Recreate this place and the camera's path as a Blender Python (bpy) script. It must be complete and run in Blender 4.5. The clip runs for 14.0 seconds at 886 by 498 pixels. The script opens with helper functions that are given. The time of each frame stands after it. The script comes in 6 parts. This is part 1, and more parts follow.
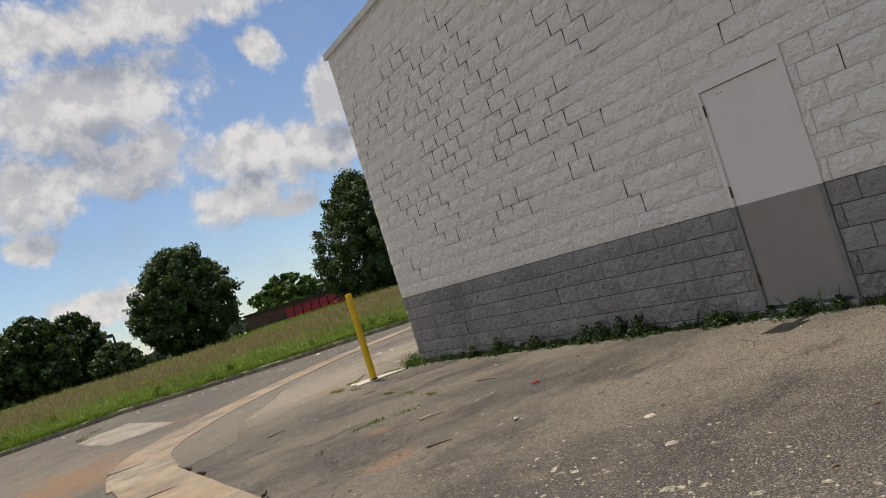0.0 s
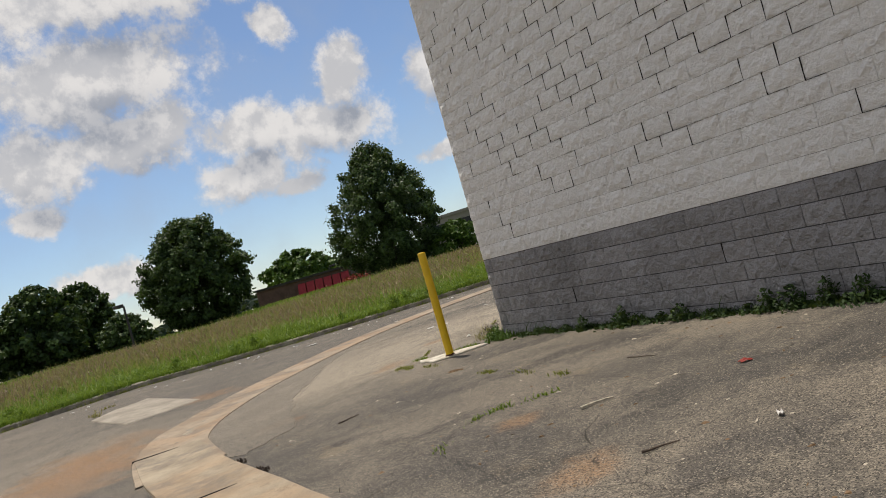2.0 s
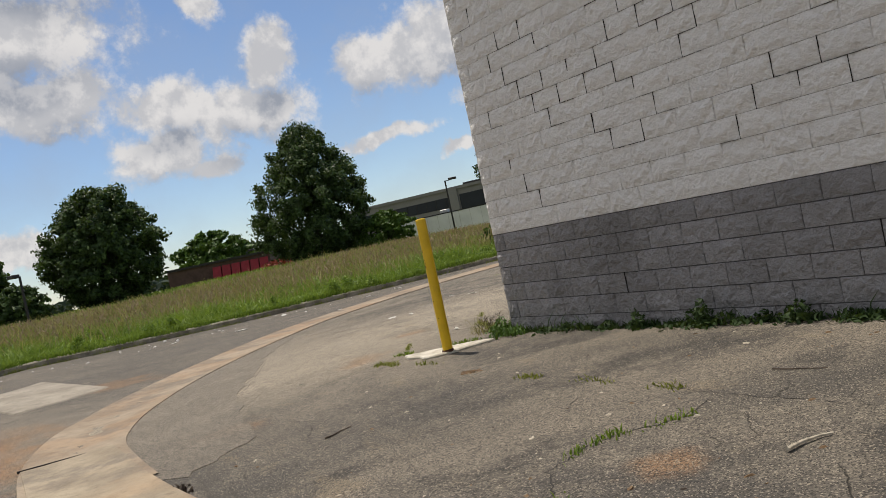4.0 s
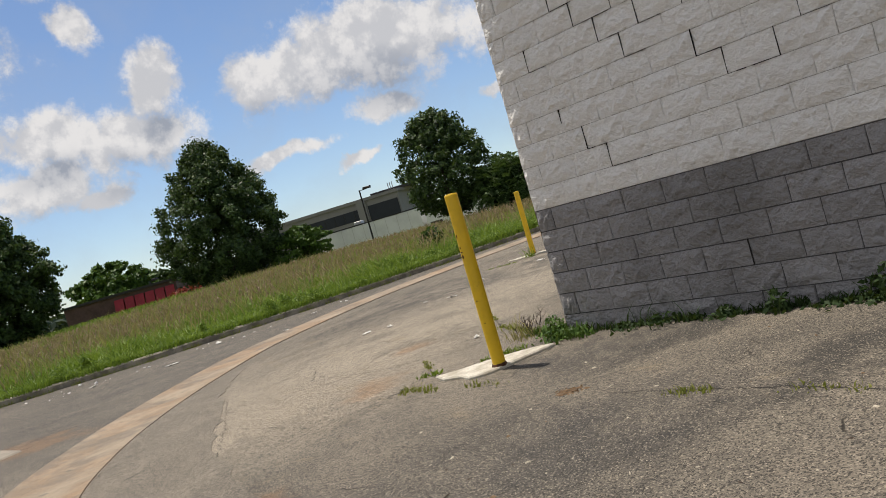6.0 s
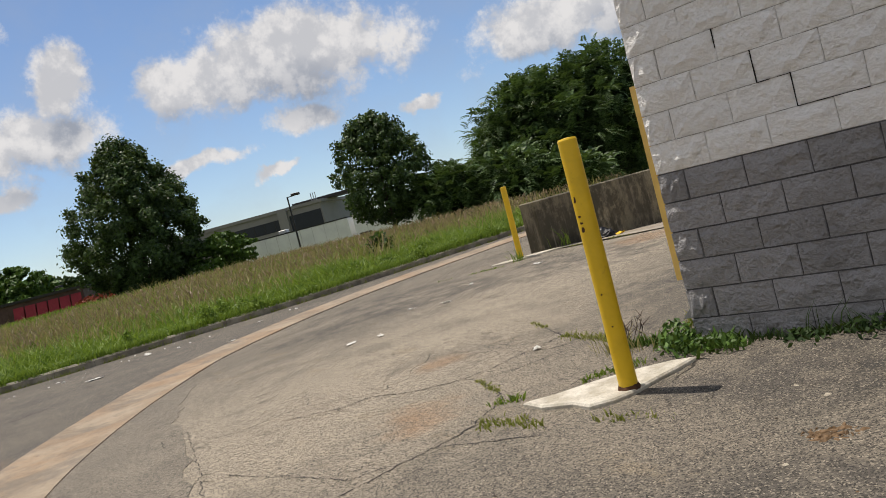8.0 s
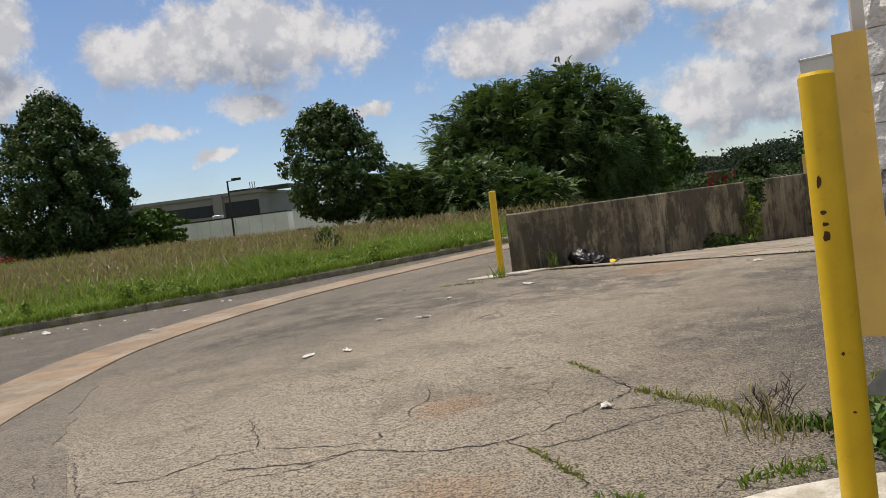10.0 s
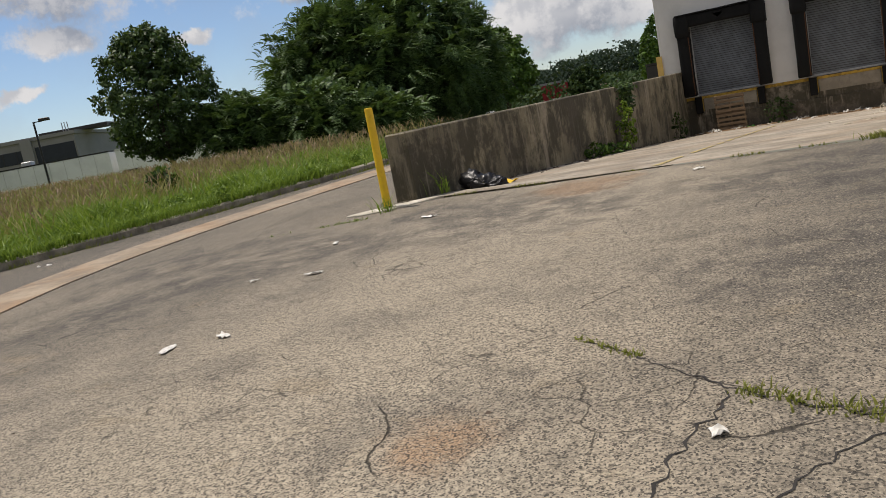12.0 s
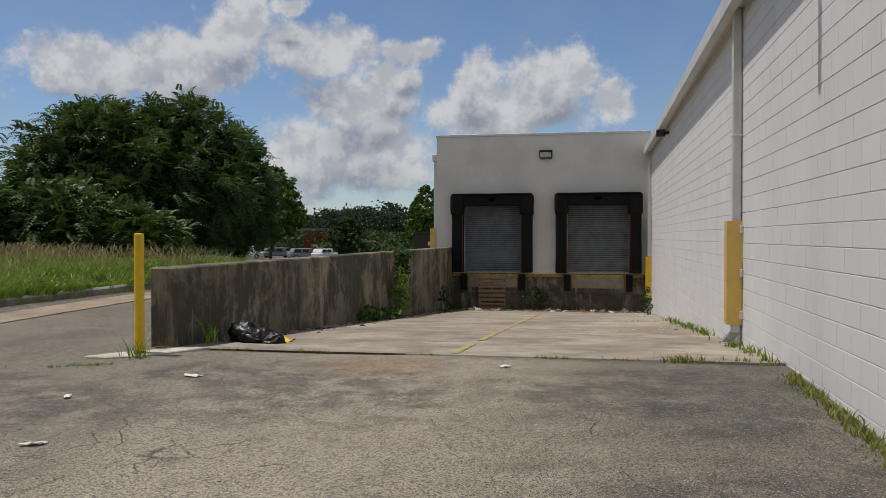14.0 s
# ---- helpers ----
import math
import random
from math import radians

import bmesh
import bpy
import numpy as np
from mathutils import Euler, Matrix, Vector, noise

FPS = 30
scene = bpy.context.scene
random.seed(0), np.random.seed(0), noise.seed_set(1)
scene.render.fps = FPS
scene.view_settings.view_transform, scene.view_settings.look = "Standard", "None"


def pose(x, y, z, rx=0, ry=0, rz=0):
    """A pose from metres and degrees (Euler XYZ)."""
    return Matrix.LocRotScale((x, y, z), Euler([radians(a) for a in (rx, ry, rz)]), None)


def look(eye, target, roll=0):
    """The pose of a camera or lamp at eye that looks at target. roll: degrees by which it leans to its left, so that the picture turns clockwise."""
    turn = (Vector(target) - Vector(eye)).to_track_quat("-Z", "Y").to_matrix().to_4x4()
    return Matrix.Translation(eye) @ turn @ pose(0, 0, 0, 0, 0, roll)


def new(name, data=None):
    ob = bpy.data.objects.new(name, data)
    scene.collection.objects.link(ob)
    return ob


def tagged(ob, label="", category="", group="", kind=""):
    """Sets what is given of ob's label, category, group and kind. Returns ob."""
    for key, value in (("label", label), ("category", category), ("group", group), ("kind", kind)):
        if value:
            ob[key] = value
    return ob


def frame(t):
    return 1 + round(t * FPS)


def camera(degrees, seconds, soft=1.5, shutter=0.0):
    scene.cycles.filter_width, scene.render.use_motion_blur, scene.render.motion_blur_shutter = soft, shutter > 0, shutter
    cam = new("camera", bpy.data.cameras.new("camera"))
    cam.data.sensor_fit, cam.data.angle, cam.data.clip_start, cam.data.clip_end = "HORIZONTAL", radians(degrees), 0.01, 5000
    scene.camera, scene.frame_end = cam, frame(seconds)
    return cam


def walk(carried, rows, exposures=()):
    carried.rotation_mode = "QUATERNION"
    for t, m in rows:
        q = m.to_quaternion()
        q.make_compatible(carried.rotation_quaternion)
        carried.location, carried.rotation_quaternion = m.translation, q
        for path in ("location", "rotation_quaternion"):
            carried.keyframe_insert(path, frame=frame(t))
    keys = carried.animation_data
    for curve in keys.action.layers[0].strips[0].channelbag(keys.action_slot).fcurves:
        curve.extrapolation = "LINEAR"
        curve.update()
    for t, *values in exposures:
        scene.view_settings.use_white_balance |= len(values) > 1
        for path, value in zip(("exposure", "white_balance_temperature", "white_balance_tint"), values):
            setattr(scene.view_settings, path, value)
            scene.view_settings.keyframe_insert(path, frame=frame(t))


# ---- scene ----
cam = camera(57.1, 14.0, soft=0.7)
PATH = [
    (0, (13.354, -6.024, 1.297), (11.59, -5.083, 1.351), -17.4),
    (0.5, (12.752, -6.039, 1.246), (10.994, -5.087, 1.175), -16.9),
    (1, (11.979, -6.054, 1.299), (10.216, -5.12, 1.435), -13.3),
    (1.5, (11.377, -6.102, 1.253), (9.62, -5.146, 1.245), -12.3),
    (2, (10.661, -6.11, 1.294), (8.885, -5.191, 1.31), -16.0),
    (2.5, (10.029, -6.133, 1.283), (8.258, -5.203, 1.322), -16.1),
    (3, (9.358, -6.057, 1.254), (7.598, -5.109, 1.274), -16.7),
    (3.2, (9.081, -6.029, 1.22), (7.348, -5.032, 1.198), -11.9),
    (5.3, (6.156, -5.688, 1.217), (4.582, -4.456, 1.152), -13.9),
    (5.5, (5.93, -5.684, 1.228), (4.376, -4.425, 1.171), -13.1),
    (6, (5.314, -5.608, 1.222), (3.776, -4.331, 1.155), -16.2),
    (6.5, (4.651, -5.584, 1.195), (3.154, -4.261, 1.101), -14.6),
    (7, (4.04, -5.471, 1.197), (2.575, -4.114, 1.087), -17.6),
    (7.2, (3.78, -5.403, 1.21), (2.327, -4.032, 1.111), -17.2),
    (9.3, (1.397, -4.25, 1.102), (0.016, -2.807, 0.999), -11.1),
    (9.5, (1.202, -4.122, 1.115), (-0.186, -2.686, 1.019), -10.3),
    (10, (0.768, -3.942, 1.105), (-0.503, -2.4, 1.02), -7.1),
    (10.5, (0.246, -3.431, 1.15), (-1.068, -1.926, 1.057), -9.7),
    (11, (-0.186, -3.191, 1.174), (-1.362, -1.575, 1.097), -10.1),
    (11.5, (-0.609, -2.795, 1.133), (-1.71, -1.137, 0.941), -12.1),
    (12, (-1.008, -2.498, 1.13), (-1.976, -0.778, 0.806), -10.8),
    (12.3, (-1.164, -2.258, 1.163), (-1.953, -0.447, 0.849), -8.6),
    (12.4, (-1.236, -2.177, 1.171), (-1.973, -0.341, 0.881), -5.3),
    (12.5, (-1.314, -2.105, 1.185), (-2.03, -0.252, 0.963), -5.4),
    (13, (-1.639, -1.863, 1.347), (-2.146, 0.071, 1.399), -0.1),
    (13.5, (-1.846, -1.716, 1.388), (-2.259, 0.239, 1.471), 0.4),
    (14, (-1.915, -1.571, 1.349), (-2.287, 0.394, 1.319), -0.0),
]
walk(cam, [(t, look(e, g, r)) for t, e, g, r in PATH],
     [(0, -0.06, 6850, 12), (1.0, 0.07, 6900, 12), (1.5, -0.2, 6900, 12), (2.0, 0.0, 6900, 12), (2.5, -0.08, 6850, 12), (3.2, -0.08, 6850, 12), (5.3, 0.07, 6800, 12), (7.2, 0.07, 6800, 12), (10, -0.05, 6750, 13), (12.3, -0.05, 6750, 13), (13.0, -0.25, 6550, 11), (14, -0.35, 6450, 11)])

# ---- world, sun, exposure ----
SUN_DIR = Vector((-0.327, 0.010, 0.945)).normalized()
sun = new("sun", bpy.data.lights.new("sun", "SUN"))
sun.data.energy, sun.data.angle, sun.data.color = 4.2, radians(0.53), (1.0, 0.95, 0.87)
sun.matrix_world = look(SUN_DIR * 60, (0, 0, 0))
world = bpy.data.worlds.new("sky")
scene.world = world
world.use_nodes = True
nt = world.node_tree
N, L = nt.nodes, nt.links


def wnode(kind, *ins, operation="", use_clamp=False, data_type="", interpolation_type=""):
    n = N.new(kind)
    if operation:
        n.operation = operation
    if use_clamp:
        n.use_clamp = True
    if data_type:
        n.data_type = data_type
    if interpolation_type:
        n.interpolation_type = interpolation_type
    for i, v in enumerate(ins):
        if v is None:
            continue
        if isinstance(v, bpy.types.NodeSocket):
            L.new(v, n.inputs[i])
        else:
            n.inputs[i].default_value = v
    return n


def wmath(op, a, b=0.0, clamp=False):
    return wnode("ShaderNodeMath", a, b, operation=op, use_clamp=clamp).outputs[0]


sky = wnode("ShaderNodeTexSky")
sky.sky_type, sky.sun_disc = "NISHITA", False
sky.sun_elevation, sky.sun_rotation = math.asin(SUN_DIR.z), math.atan2(SUN_DIR.x, SUN_DIR.y)
sky.air_density, sky.dust_density, sky.ozone_density = 0.95, 0.15, 3.0
# Cumulus: azimuth, elevation and half sizes of the main heaps, in radians.
WEST_CLOUDS = [(-1.371, 0.382, 0.172, 0.031), (-1.445, 0.298, 0.116, 0.042), (-1.399, 0.228, 0.068, 0.035), (-1.526, 0.161, 0.032, 0.017), (-1.515, 0.215, 0.050, 0.035), (-1.282, 0.216, 0.053, 0.028), (-1.187, 0.192, 0.064, 0.035), (-1.155, 0.243, 0.032, 0.035), (-1.301, 0.159, 0.042, 0.026), (-1.242, 0.133, 0.035, 0.014), (-1.482, 0.080, 0.045, 0.019), (-1.224, 0.317, 0.020, 0.023), (-0.892, 0.224, 0.130, 0.047), (-1.031, 0.222, 0.036, 0.031), (-0.896, 0.157, 0.035, 0.017), (-0.749, 0.133, 0.021, 0.007), (-1.030, 0.127, 0.049, 0.010), (-0.951, 0.098, 0.021, 0.007)]
NORTH_CLOUDS = [(-0.605, 0.190, 0.071, 0.036), (-0.505, 0.201, 0.070, 0.036), (-0.348, 0.096, 0.070, 0.024), (-0.434, 0.236, 0.036, 0.045), (-0.469, 0.184, 0.032, 0.024), (-0.348, 0.218, 0.060, 0.031), (-0.286, 0.163, 0.070, 0.028), (-0.252, 0.191, 0.035, 0.021), (-0.300, 0.102, 0.105, 0.042), (-0.231, 0.224, 0.036, 0.014), (-0.368, 0.268, 0.018, 0.010), (-0.141, 0.184, 0.027, 0.033), (-0.107, 0.150, 0.084, 0.028), (-0.046, 0.189, 0.042, 0.038), (0.018, 0.161, 0.032, 0.019)]
CLOUDS = WEST_CLOUDS + NORTH_CLOUDS
ray = wnode("ShaderNodeTexCoord").outputs["Generated"]
xyz = wnode("ShaderNodeSeparateXYZ", ray).outputs
azim = wmath("ARCTAN2", xyz[0], xyz[1])
elev = wmath("ARCSINE", xyz[2])
warp_a = wnode("ShaderNodeTexNoise", ray, None, 9.0, 8.0, 0.62)
warp_b = wnode("ShaderNodeTexNoise", wnode("ShaderNodeVectorMath", ray, (3.1, 7.7, 1.3), operation="ADD").outputs[0], None, 12.0, 8.0, 0.58)
fine = wnode("ShaderNodeTexNoise", ray, None, 22.0, 12.0, 0.66)
da = wmath("MULTIPLY", wmath("SUBTRACT", warp_a.outputs[0], 0.5), 0.085)
de = wmath("MULTIPLY", wmath("SUBTRACT", warp_b.outputs[0], 0.5), 0.065)


def heap_field(lift):
    """How deep inside a cloud the direction lies, looked up a little higher by lift."""
    a2, e2 = wmath("ADD", azim, da), wmath("ADD", wmath("ADD", elev, de), lift)
    best = None
    for ca, ce, ra, re in CLOUDS:
        u = wmath("MULTIPLY", wmath("SUBTRACT", a2, ca), 1 / (ra * 1.3))
        v = wmath("MULTIPLY", wmath("SUBTRACT", e2, ce), 1 / (re * 1.3))
        r = wmath("SUBTRACT", 1.0, wmath("SQRT", wmath("ADD", wmath("MULTIPLY", u, u), wmath("MULTIPLY", v, v))))
        best = r if best is None else wnode("ShaderNodeMath", best, r, 0.25, operation="SMOOTH_MAX").outputs[0]
    # away from the view the sky carries scattered clouds of the same kind
    flatten = wnode("ShaderNodeVectorMath", ray, (1.0, 1.0, 1.8), operation="MULTIPLY").outputs[0]
    rest = wnode("ShaderNodeTexNoise", flatten, None, 3.4, 9.0, 0.6).outputs[0]
    rest = wmath("MULTIPLY", wmath("SUBTRACT", rest, 0.53), 3.0)
    # an unseen bank of southern cloud, added to brighten the shaded south wall
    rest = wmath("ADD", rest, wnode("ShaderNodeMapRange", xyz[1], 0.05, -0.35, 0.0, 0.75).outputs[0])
    outside = wnode("ShaderNodeMapRange", azim, 0.35, 0.6, 0.0, 1.0).outputs[0]
    outside2 = wnode("ShaderNodeMapRange", azim, -1.45, -1.7, 0.0, 1.0).outputs[0]
    outside3 = wnode("ShaderNodeMapRange", elev, 0.42, 0.6, 0.0, 1.0).outputs[0]
    gate = wmath("MAXIMUM", wmath("MAXIMUM", outside, outside2), outside3)
    rest = wmath("SUBTRACT", rest, wmath("MULTIPLY", wmath("SUBTRACT", 1.0, gate), 2.0))
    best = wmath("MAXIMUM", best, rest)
    return wmath("ADD", best, wmath("MULTIPLY", wmath("SUBTRACT", fine.outputs[0], 0.5), 1.7))


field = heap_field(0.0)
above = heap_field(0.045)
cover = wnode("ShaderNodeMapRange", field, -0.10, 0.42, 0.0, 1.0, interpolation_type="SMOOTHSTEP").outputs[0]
base = wnode("ShaderNodeMapRange", wmath("SUBTRACT", above, wmath("MULTIPLY", wmath("SUBTRACT", fine.outputs[0], 0.5), 1.6)), 0.12, 0.95, 0.0, 1.0, interpolation_type="SMOOTHSTEP").outputs[0]
tone = wnode("ShaderNodeMix", data_type="RGBA")
# the puffs are bright where they thin out upwards and grey where more cloud lies above
raised = wnode("ShaderNodeVectorMath", ray, (-0.006, 0.0, 0.016), operation="ADD").outputs[0]
fine_up = wnode("ShaderNodeTexNoise", raised, None, 22.0, 12.0, 0.60).outputs[0]
fine_here = wnode("ShaderNodeTexNoise", ray, None, 22.0, 12.0, 0.60).outputs[0]
lit = wnode("ShaderNodeMapRange", wmath("SUBTRACT", fine_here, fine_up), -0.10, 0.13, 0.0, 1.0, interpolation_type="SMOOTHSTEP").outputs[0]
shade = wmath("ADD", wmath("MULTIPLY", base, 0.60), wmath("MULTIPLY", wmath("SUBTRACT", 1.0, lit), 0.48), clamp=True)
L.new(shade, tone.inputs[0])
tone.inputs[6].default_value, tone.inputs[7].default_value = (5.1, 5.15, 5.2, 1), (2.15, 2.4, 2.85, 1)
mixed = wnode("ShaderNodeMix", data_type="RGBA")
L.new(wmath("MULTIPLY", cover, 0.96), mixed.inputs[0])
veil = wnode("ShaderNodeMix", data_type="RGBA")
veil.inputs[7].default_value = (2.5, 2.9, 3.5, 1)
L.new(wnode("ShaderNodeMapRange", warp_b.outputs[0], 0.42, 0.74, 0.01, 0.24).outputs[0], veil.inputs[0])
L.new(wnode("ShaderNodeVectorMath", sky.outputs[0], (0.70, 0.73, 0.78), operation="MULTIPLY").outputs[0], veil.inputs[6])
L.new(veil.outputs[2], mixed.inputs[6])
L.new(tone.outputs[2], mixed.inputs[7])
L.new(mixed.outputs[2], N["Background"].inputs[0])
N["Background"].inputs[1].default_value = 0.145


# ---- materials ----
class Mat:
    """A node material with short calls for the nodes used here."""

    def __init__(self, name, rough=0.85, metal=0.0, spec=0.35):
        self.m = bpy.data.materials.new(name)
        self.m.use_nodes = True
        self.t = self.m.node_tree
        self.b = self.t.nodes["Principled BSDF"]
        self.b.inputs["Roughness"].default_value, self.b.inputs["Metallic"].default_value = rough, metal
        self.b.inputs["Specular IOR Level"].default_value = spec
        self.pos = self.t.nodes.new("ShaderNodeNewGeometry").outputs["Position"]

    def put(self, socket, v):
        if isinstance(v, bpy.types.NodeSocket):
            self.t.links.new(v, socket)
        elif isinstance(v, tuple) and len(v) == 3 and socket.type == "RGBA":
            socket.default_value = (*v, 1)
        else:
            socket.default_value = v

    def noise(self, scale, detail=5.0, rough=0.6, vec=None, stretch=None):
        n = self.t.nodes.new("ShaderNodeTexNoise")
        v = self.pos if vec is None else vec
        if stretch:
            k = self.t.nodes.new("ShaderNodeVectorMath")
            k.operation = "MULTIPLY"
            self.put(k.inputs[0], v)
            k.inputs[1].default_value = stretch
            v = k.outputs[0]
        self.put(n.inputs["Vector"], v)
        n.inputs["Scale"].default_value, n.inputs["Detail"].default_value, n.inputs["Roughness"].default_value = scale, detail, rough
        return n.outputs[0]

    def warp(self, scale, amount):
        """The position, pushed about by noise."""
        n = self.t.nodes.new("ShaderNodeTexNoise")
        self.put(n.inputs["Vector"], self.pos)
        n.inputs["Scale"].default_value, n.inputs["Detail"].default_value = scale, 4
        s = self.t.nodes.new("ShaderNodeVectorMath")
        s.operation = "MULTIPLY_ADD"
        self.put(s.inputs[0], n.outputs["Color"])
        s.inputs[1].default_value = (amount,) * 3
        self.put(s.inputs[2], self.pos)
        return s.outputs[0]

    def voronoi(self, scale, feature="F1", vec=None, out="Distance"):
        n = self.t.nodes.new("ShaderNodeTexVoronoi")
        n.feature = feature
        self.put(n.inputs["Vector"], self.pos if vec is None else vec)
        n.inputs["Scale"].default_value = scale
        return n.outputs[out]

    def math(self, op, a, b=0.0, clamp=False):
        n = self.t.nodes.new("ShaderNodeMath")
        n.operation, n.use_clamp = op, clamp
        self.put(n.inputs[0], a)
        self.put(n.inputs[1], b)
        return n.outputs[0]

    def span(self, v, a, b, lo=0.0, hi=1.0):
        n = self.t.nodes.new("ShaderNodeMapRange")
        n.interpolation_type = "SMOOTHSTEP"
        for i, x in enumerate((v, a, b, lo, hi)):
            self.put(n.inputs[i], x)
        return n.outputs[0]

    def mix(self, fac, a, b, mode="MIX"):
        n = self.t.nodes.new("ShaderNodeMix")
        n.data_type, n.blend_type = "RGBA", mode
        self.put(n.inputs[0], fac)
        self.put(n.inputs[6], a)
        self.put(n.inputs[7], b)
        return n.outputs[2]

    def axis(self, i):
        n = self.t.nodes.new("ShaderNodeSeparateXYZ")
        self.put(n.inputs[0], self.pos)
        return n.outputs[i]

    def spot(self, x, y, r, rough=0.5):
        """1 near a place on the plan, fading out at about r metres, with a ragged edge."""
        d = self.math("SQRT", self.math("ADD", self.math("POWER", self.math("ABSOLUTE", self.math("SUBTRACT", self.axis(0), x)), 2.0),
                                        self.math("POWER", self.math("ABSOLUTE", self.math("SUBTRACT", self.axis(1), y)), 2.0)))
        d = self.math("ADD", d, self.math("MULTIPLY", self.math("SUBTRACT", self.noise(1.6, 6, 0.65), 0.5), r * rough * 4))
        return self.span(d, r, r * 0.25)

    def random(self):
        return self.t.nodes.new("ShaderNodeObjectInfo").outputs["Random"]

    def island(self):
        return self.t.nodes.new("ShaderNodeNewGeometry").outputs["Random Per Island"]

    def bump(self, height, strength=0.5, dist=0.01):
        n = self.t.nodes.new("ShaderNodeBump")
        n.inputs["Strength"].default_value, n.inputs["Distance"].default_value = strength, dist
        self.put(n.inputs["Height"], height)
        self.put(self.b.inputs["Normal"], n.outputs[0])

    def colour(self, v):
        self.put(self.b.inputs["Base Color"], v)
        return self

    def rough(self, v):
        self.put(self.b.inputs["Roughness"], v)


def asphalt(name="asphalt", reseal=False):
    k = Mat(name, 0.92, spec=0.25)
    grain = k.noise(60, 6, 0.75)
    stones = k.voronoi(130, out="Color")
    big = k.noise(0.35, 6, 0.62)
    mid = k.noise(1.7, 7, 0.68)
    c = k.mix(k.span(big, 0.38, 0.62), (0.098, 0.089, 0.076), (0.245, 0.21, 0.163))
    c = k.mix(k.span(mid, 0.50, 0.70, 0, 0.9), c, (0.225, 0.196, 0.152))
    c = k.mix(k.span(k.noise(0.9, 8, 0.7, stretch=(1.0, 0.55, 1.0)), 0.52, 0.64, 0, 0.85), c, (0.046, 0.043, 0.039))
    # drivable middle of the lot is worn paler, the strip beside the walls is darker
    worn = k.span(k.math("ADD", k.math("ADD", k.axis(0), k.span(k.axis(1), -2.0, 2.5, 0.0, 1.3)), k.math("MULTIPLY", k.math("SUBTRACT", mid, 0.5), 3.0)), 1.0, -2.6)
    # past the valley gutter's arc the road by the kerb is older and darker
    arc_y = k.math("SUBTRACT", k.math("MINIMUM", k.axis(1), 9.0), 9.0)
    arc_x = k.math("SUBTRACT", k.axis(0), 2.35)
    arc = k.math("SQRT", k.math("ADD", k.math("MULTIPLY", arc_x, arc_x), k.math("MULTIPLY", arc_y, arc_y)))
    roadside = k.math("MULTIPLY", k.span(arc, 14.3, 14.7), k.span(k.axis(1), -9.0, -2.0, 0.55, 1.0))
    c = k.mix(k.math("MULTIPLY", worn, k.span(k.axis(0), -7.5, -4.0, 0.30, 0.78)), c, (0.55, 0.47, 0.35))
    # the worn part is blotched: bare pale aggregate, bluish resealed patches, brown dirt
    c = k.mix(k.math("MULTIPLY", worn, k.span(k.noise(0.75, 8, 0.68), 0.50, 0.64, 0, 0.6)), c, (0.215, 0.188, 0.148))
    c = k.mix(k.span(k.noise(3.6, 7, 0.7), 0.55, 0.72, 0, 0.55), c, (0.090, 0.080, 0.068))
    c = k.mix(k.span(k.noise(2.1, 7, 0.7, stretch=(0.6, 1.0, 1.0)), 0.57, 0.70, 0, 0.45), c, (0.34, 0.265, 0.165))
    c = k.mix(k.math("MULTIPLY", roadside, k.span(k.noise(1.3, 8, 0.7, stretch=(1.0, 0.35, 1.0)), 0.30, 0.62, 0.90, 0.45)), c, (0.120, 0.110, 0.098))
    stain = k.spot(-0.9, 5.2, 1.5)
    for x, y, r in ((2.2, -2.2, 0.9), (5.2, -3.6, 1.3), (7.6, -3.0, 0.9), (-9.0, 5.0, 1.8), (-5.2, 6.2, 1.3), (0.9, -0.7, 0.9), (-1.2, 2.6, 1.5), (-2.2, 5.6, 0.9), (-8.0, 2.6, 1.0), (3.6, -0.9, 0.8), (-4.4, 5.6, 2.0), (-6.6, 4.9, 1.7), (-1.4, 6.2, 1.3), (6.6, -1.6, 1.2), (-6.0, 6.4, 1.1), (-7.4, 5.0, 1.3), (-7.5, 3.8, 1.6)):
        stain = k.math("MAXIMUM", stain, k.spot(x, y, r))
    stain = k.math("MULTIPLY", stain, k.span(k.noise(2.6, 9, 0.72), 0.40, 0.56))
    c = k.mix(k.math("MULTIPLY", stain, 0.66), c, (0.050, 0.048, 0.048))
    clay = k.spot(-1.6, -6.2, 1.9)
    for x, y, r in ((-3.6, -5.6, 1.5), (5.06, -2.99, 0.26), (6.7, -3.6, 0.34), (-1.6, -1.3, 0.5), (-2.7, 0.2, 0.45), (-7.5, -3.2, 1.0), (-4.2, 6.9, 0.9), (0.2, -3.7, 0.5)):
        clay = k.math("MAXIMUM", clay, k.spot(x, y, r, 0.6))
    clay = k.math("ADD", clay, k.math("MULTIPLY", k.spot(-2.6, -5.9, 1.6), 0.6))
    c = k.mix(k.math("MULTIPLY", clay, 0.52), c, (0.40, 0.215, 0.095))
    c = k.mix(k.math("MULTIPLY", k.math("MULTIPLY", k.spot(10.6, -4.4, 1.5, 0.7), k.span(k.noise(16, 4, 0.7), 0.56, 0.64)), 0.6), c, (0.42, 0.37, 0.27))
    if reseal:
        c = k.mix(0.86, c, k.mix(k.span(k.noise(1.2, 7, 0.7), 0.36, 0.64), (0.30, 0.262, 0.205), (0.225, 0.195, 0.155)))
    # grains of stone
    sep = k.t.nodes.new("ShaderNodeSeparateColor")
    k.put(sep.inputs[0], stones)
    c = k.mix(k.span(sep.outputs[0], 0.72, 0.92, 0.0, 0.62), c, (0.46, 0.40, 0.305))
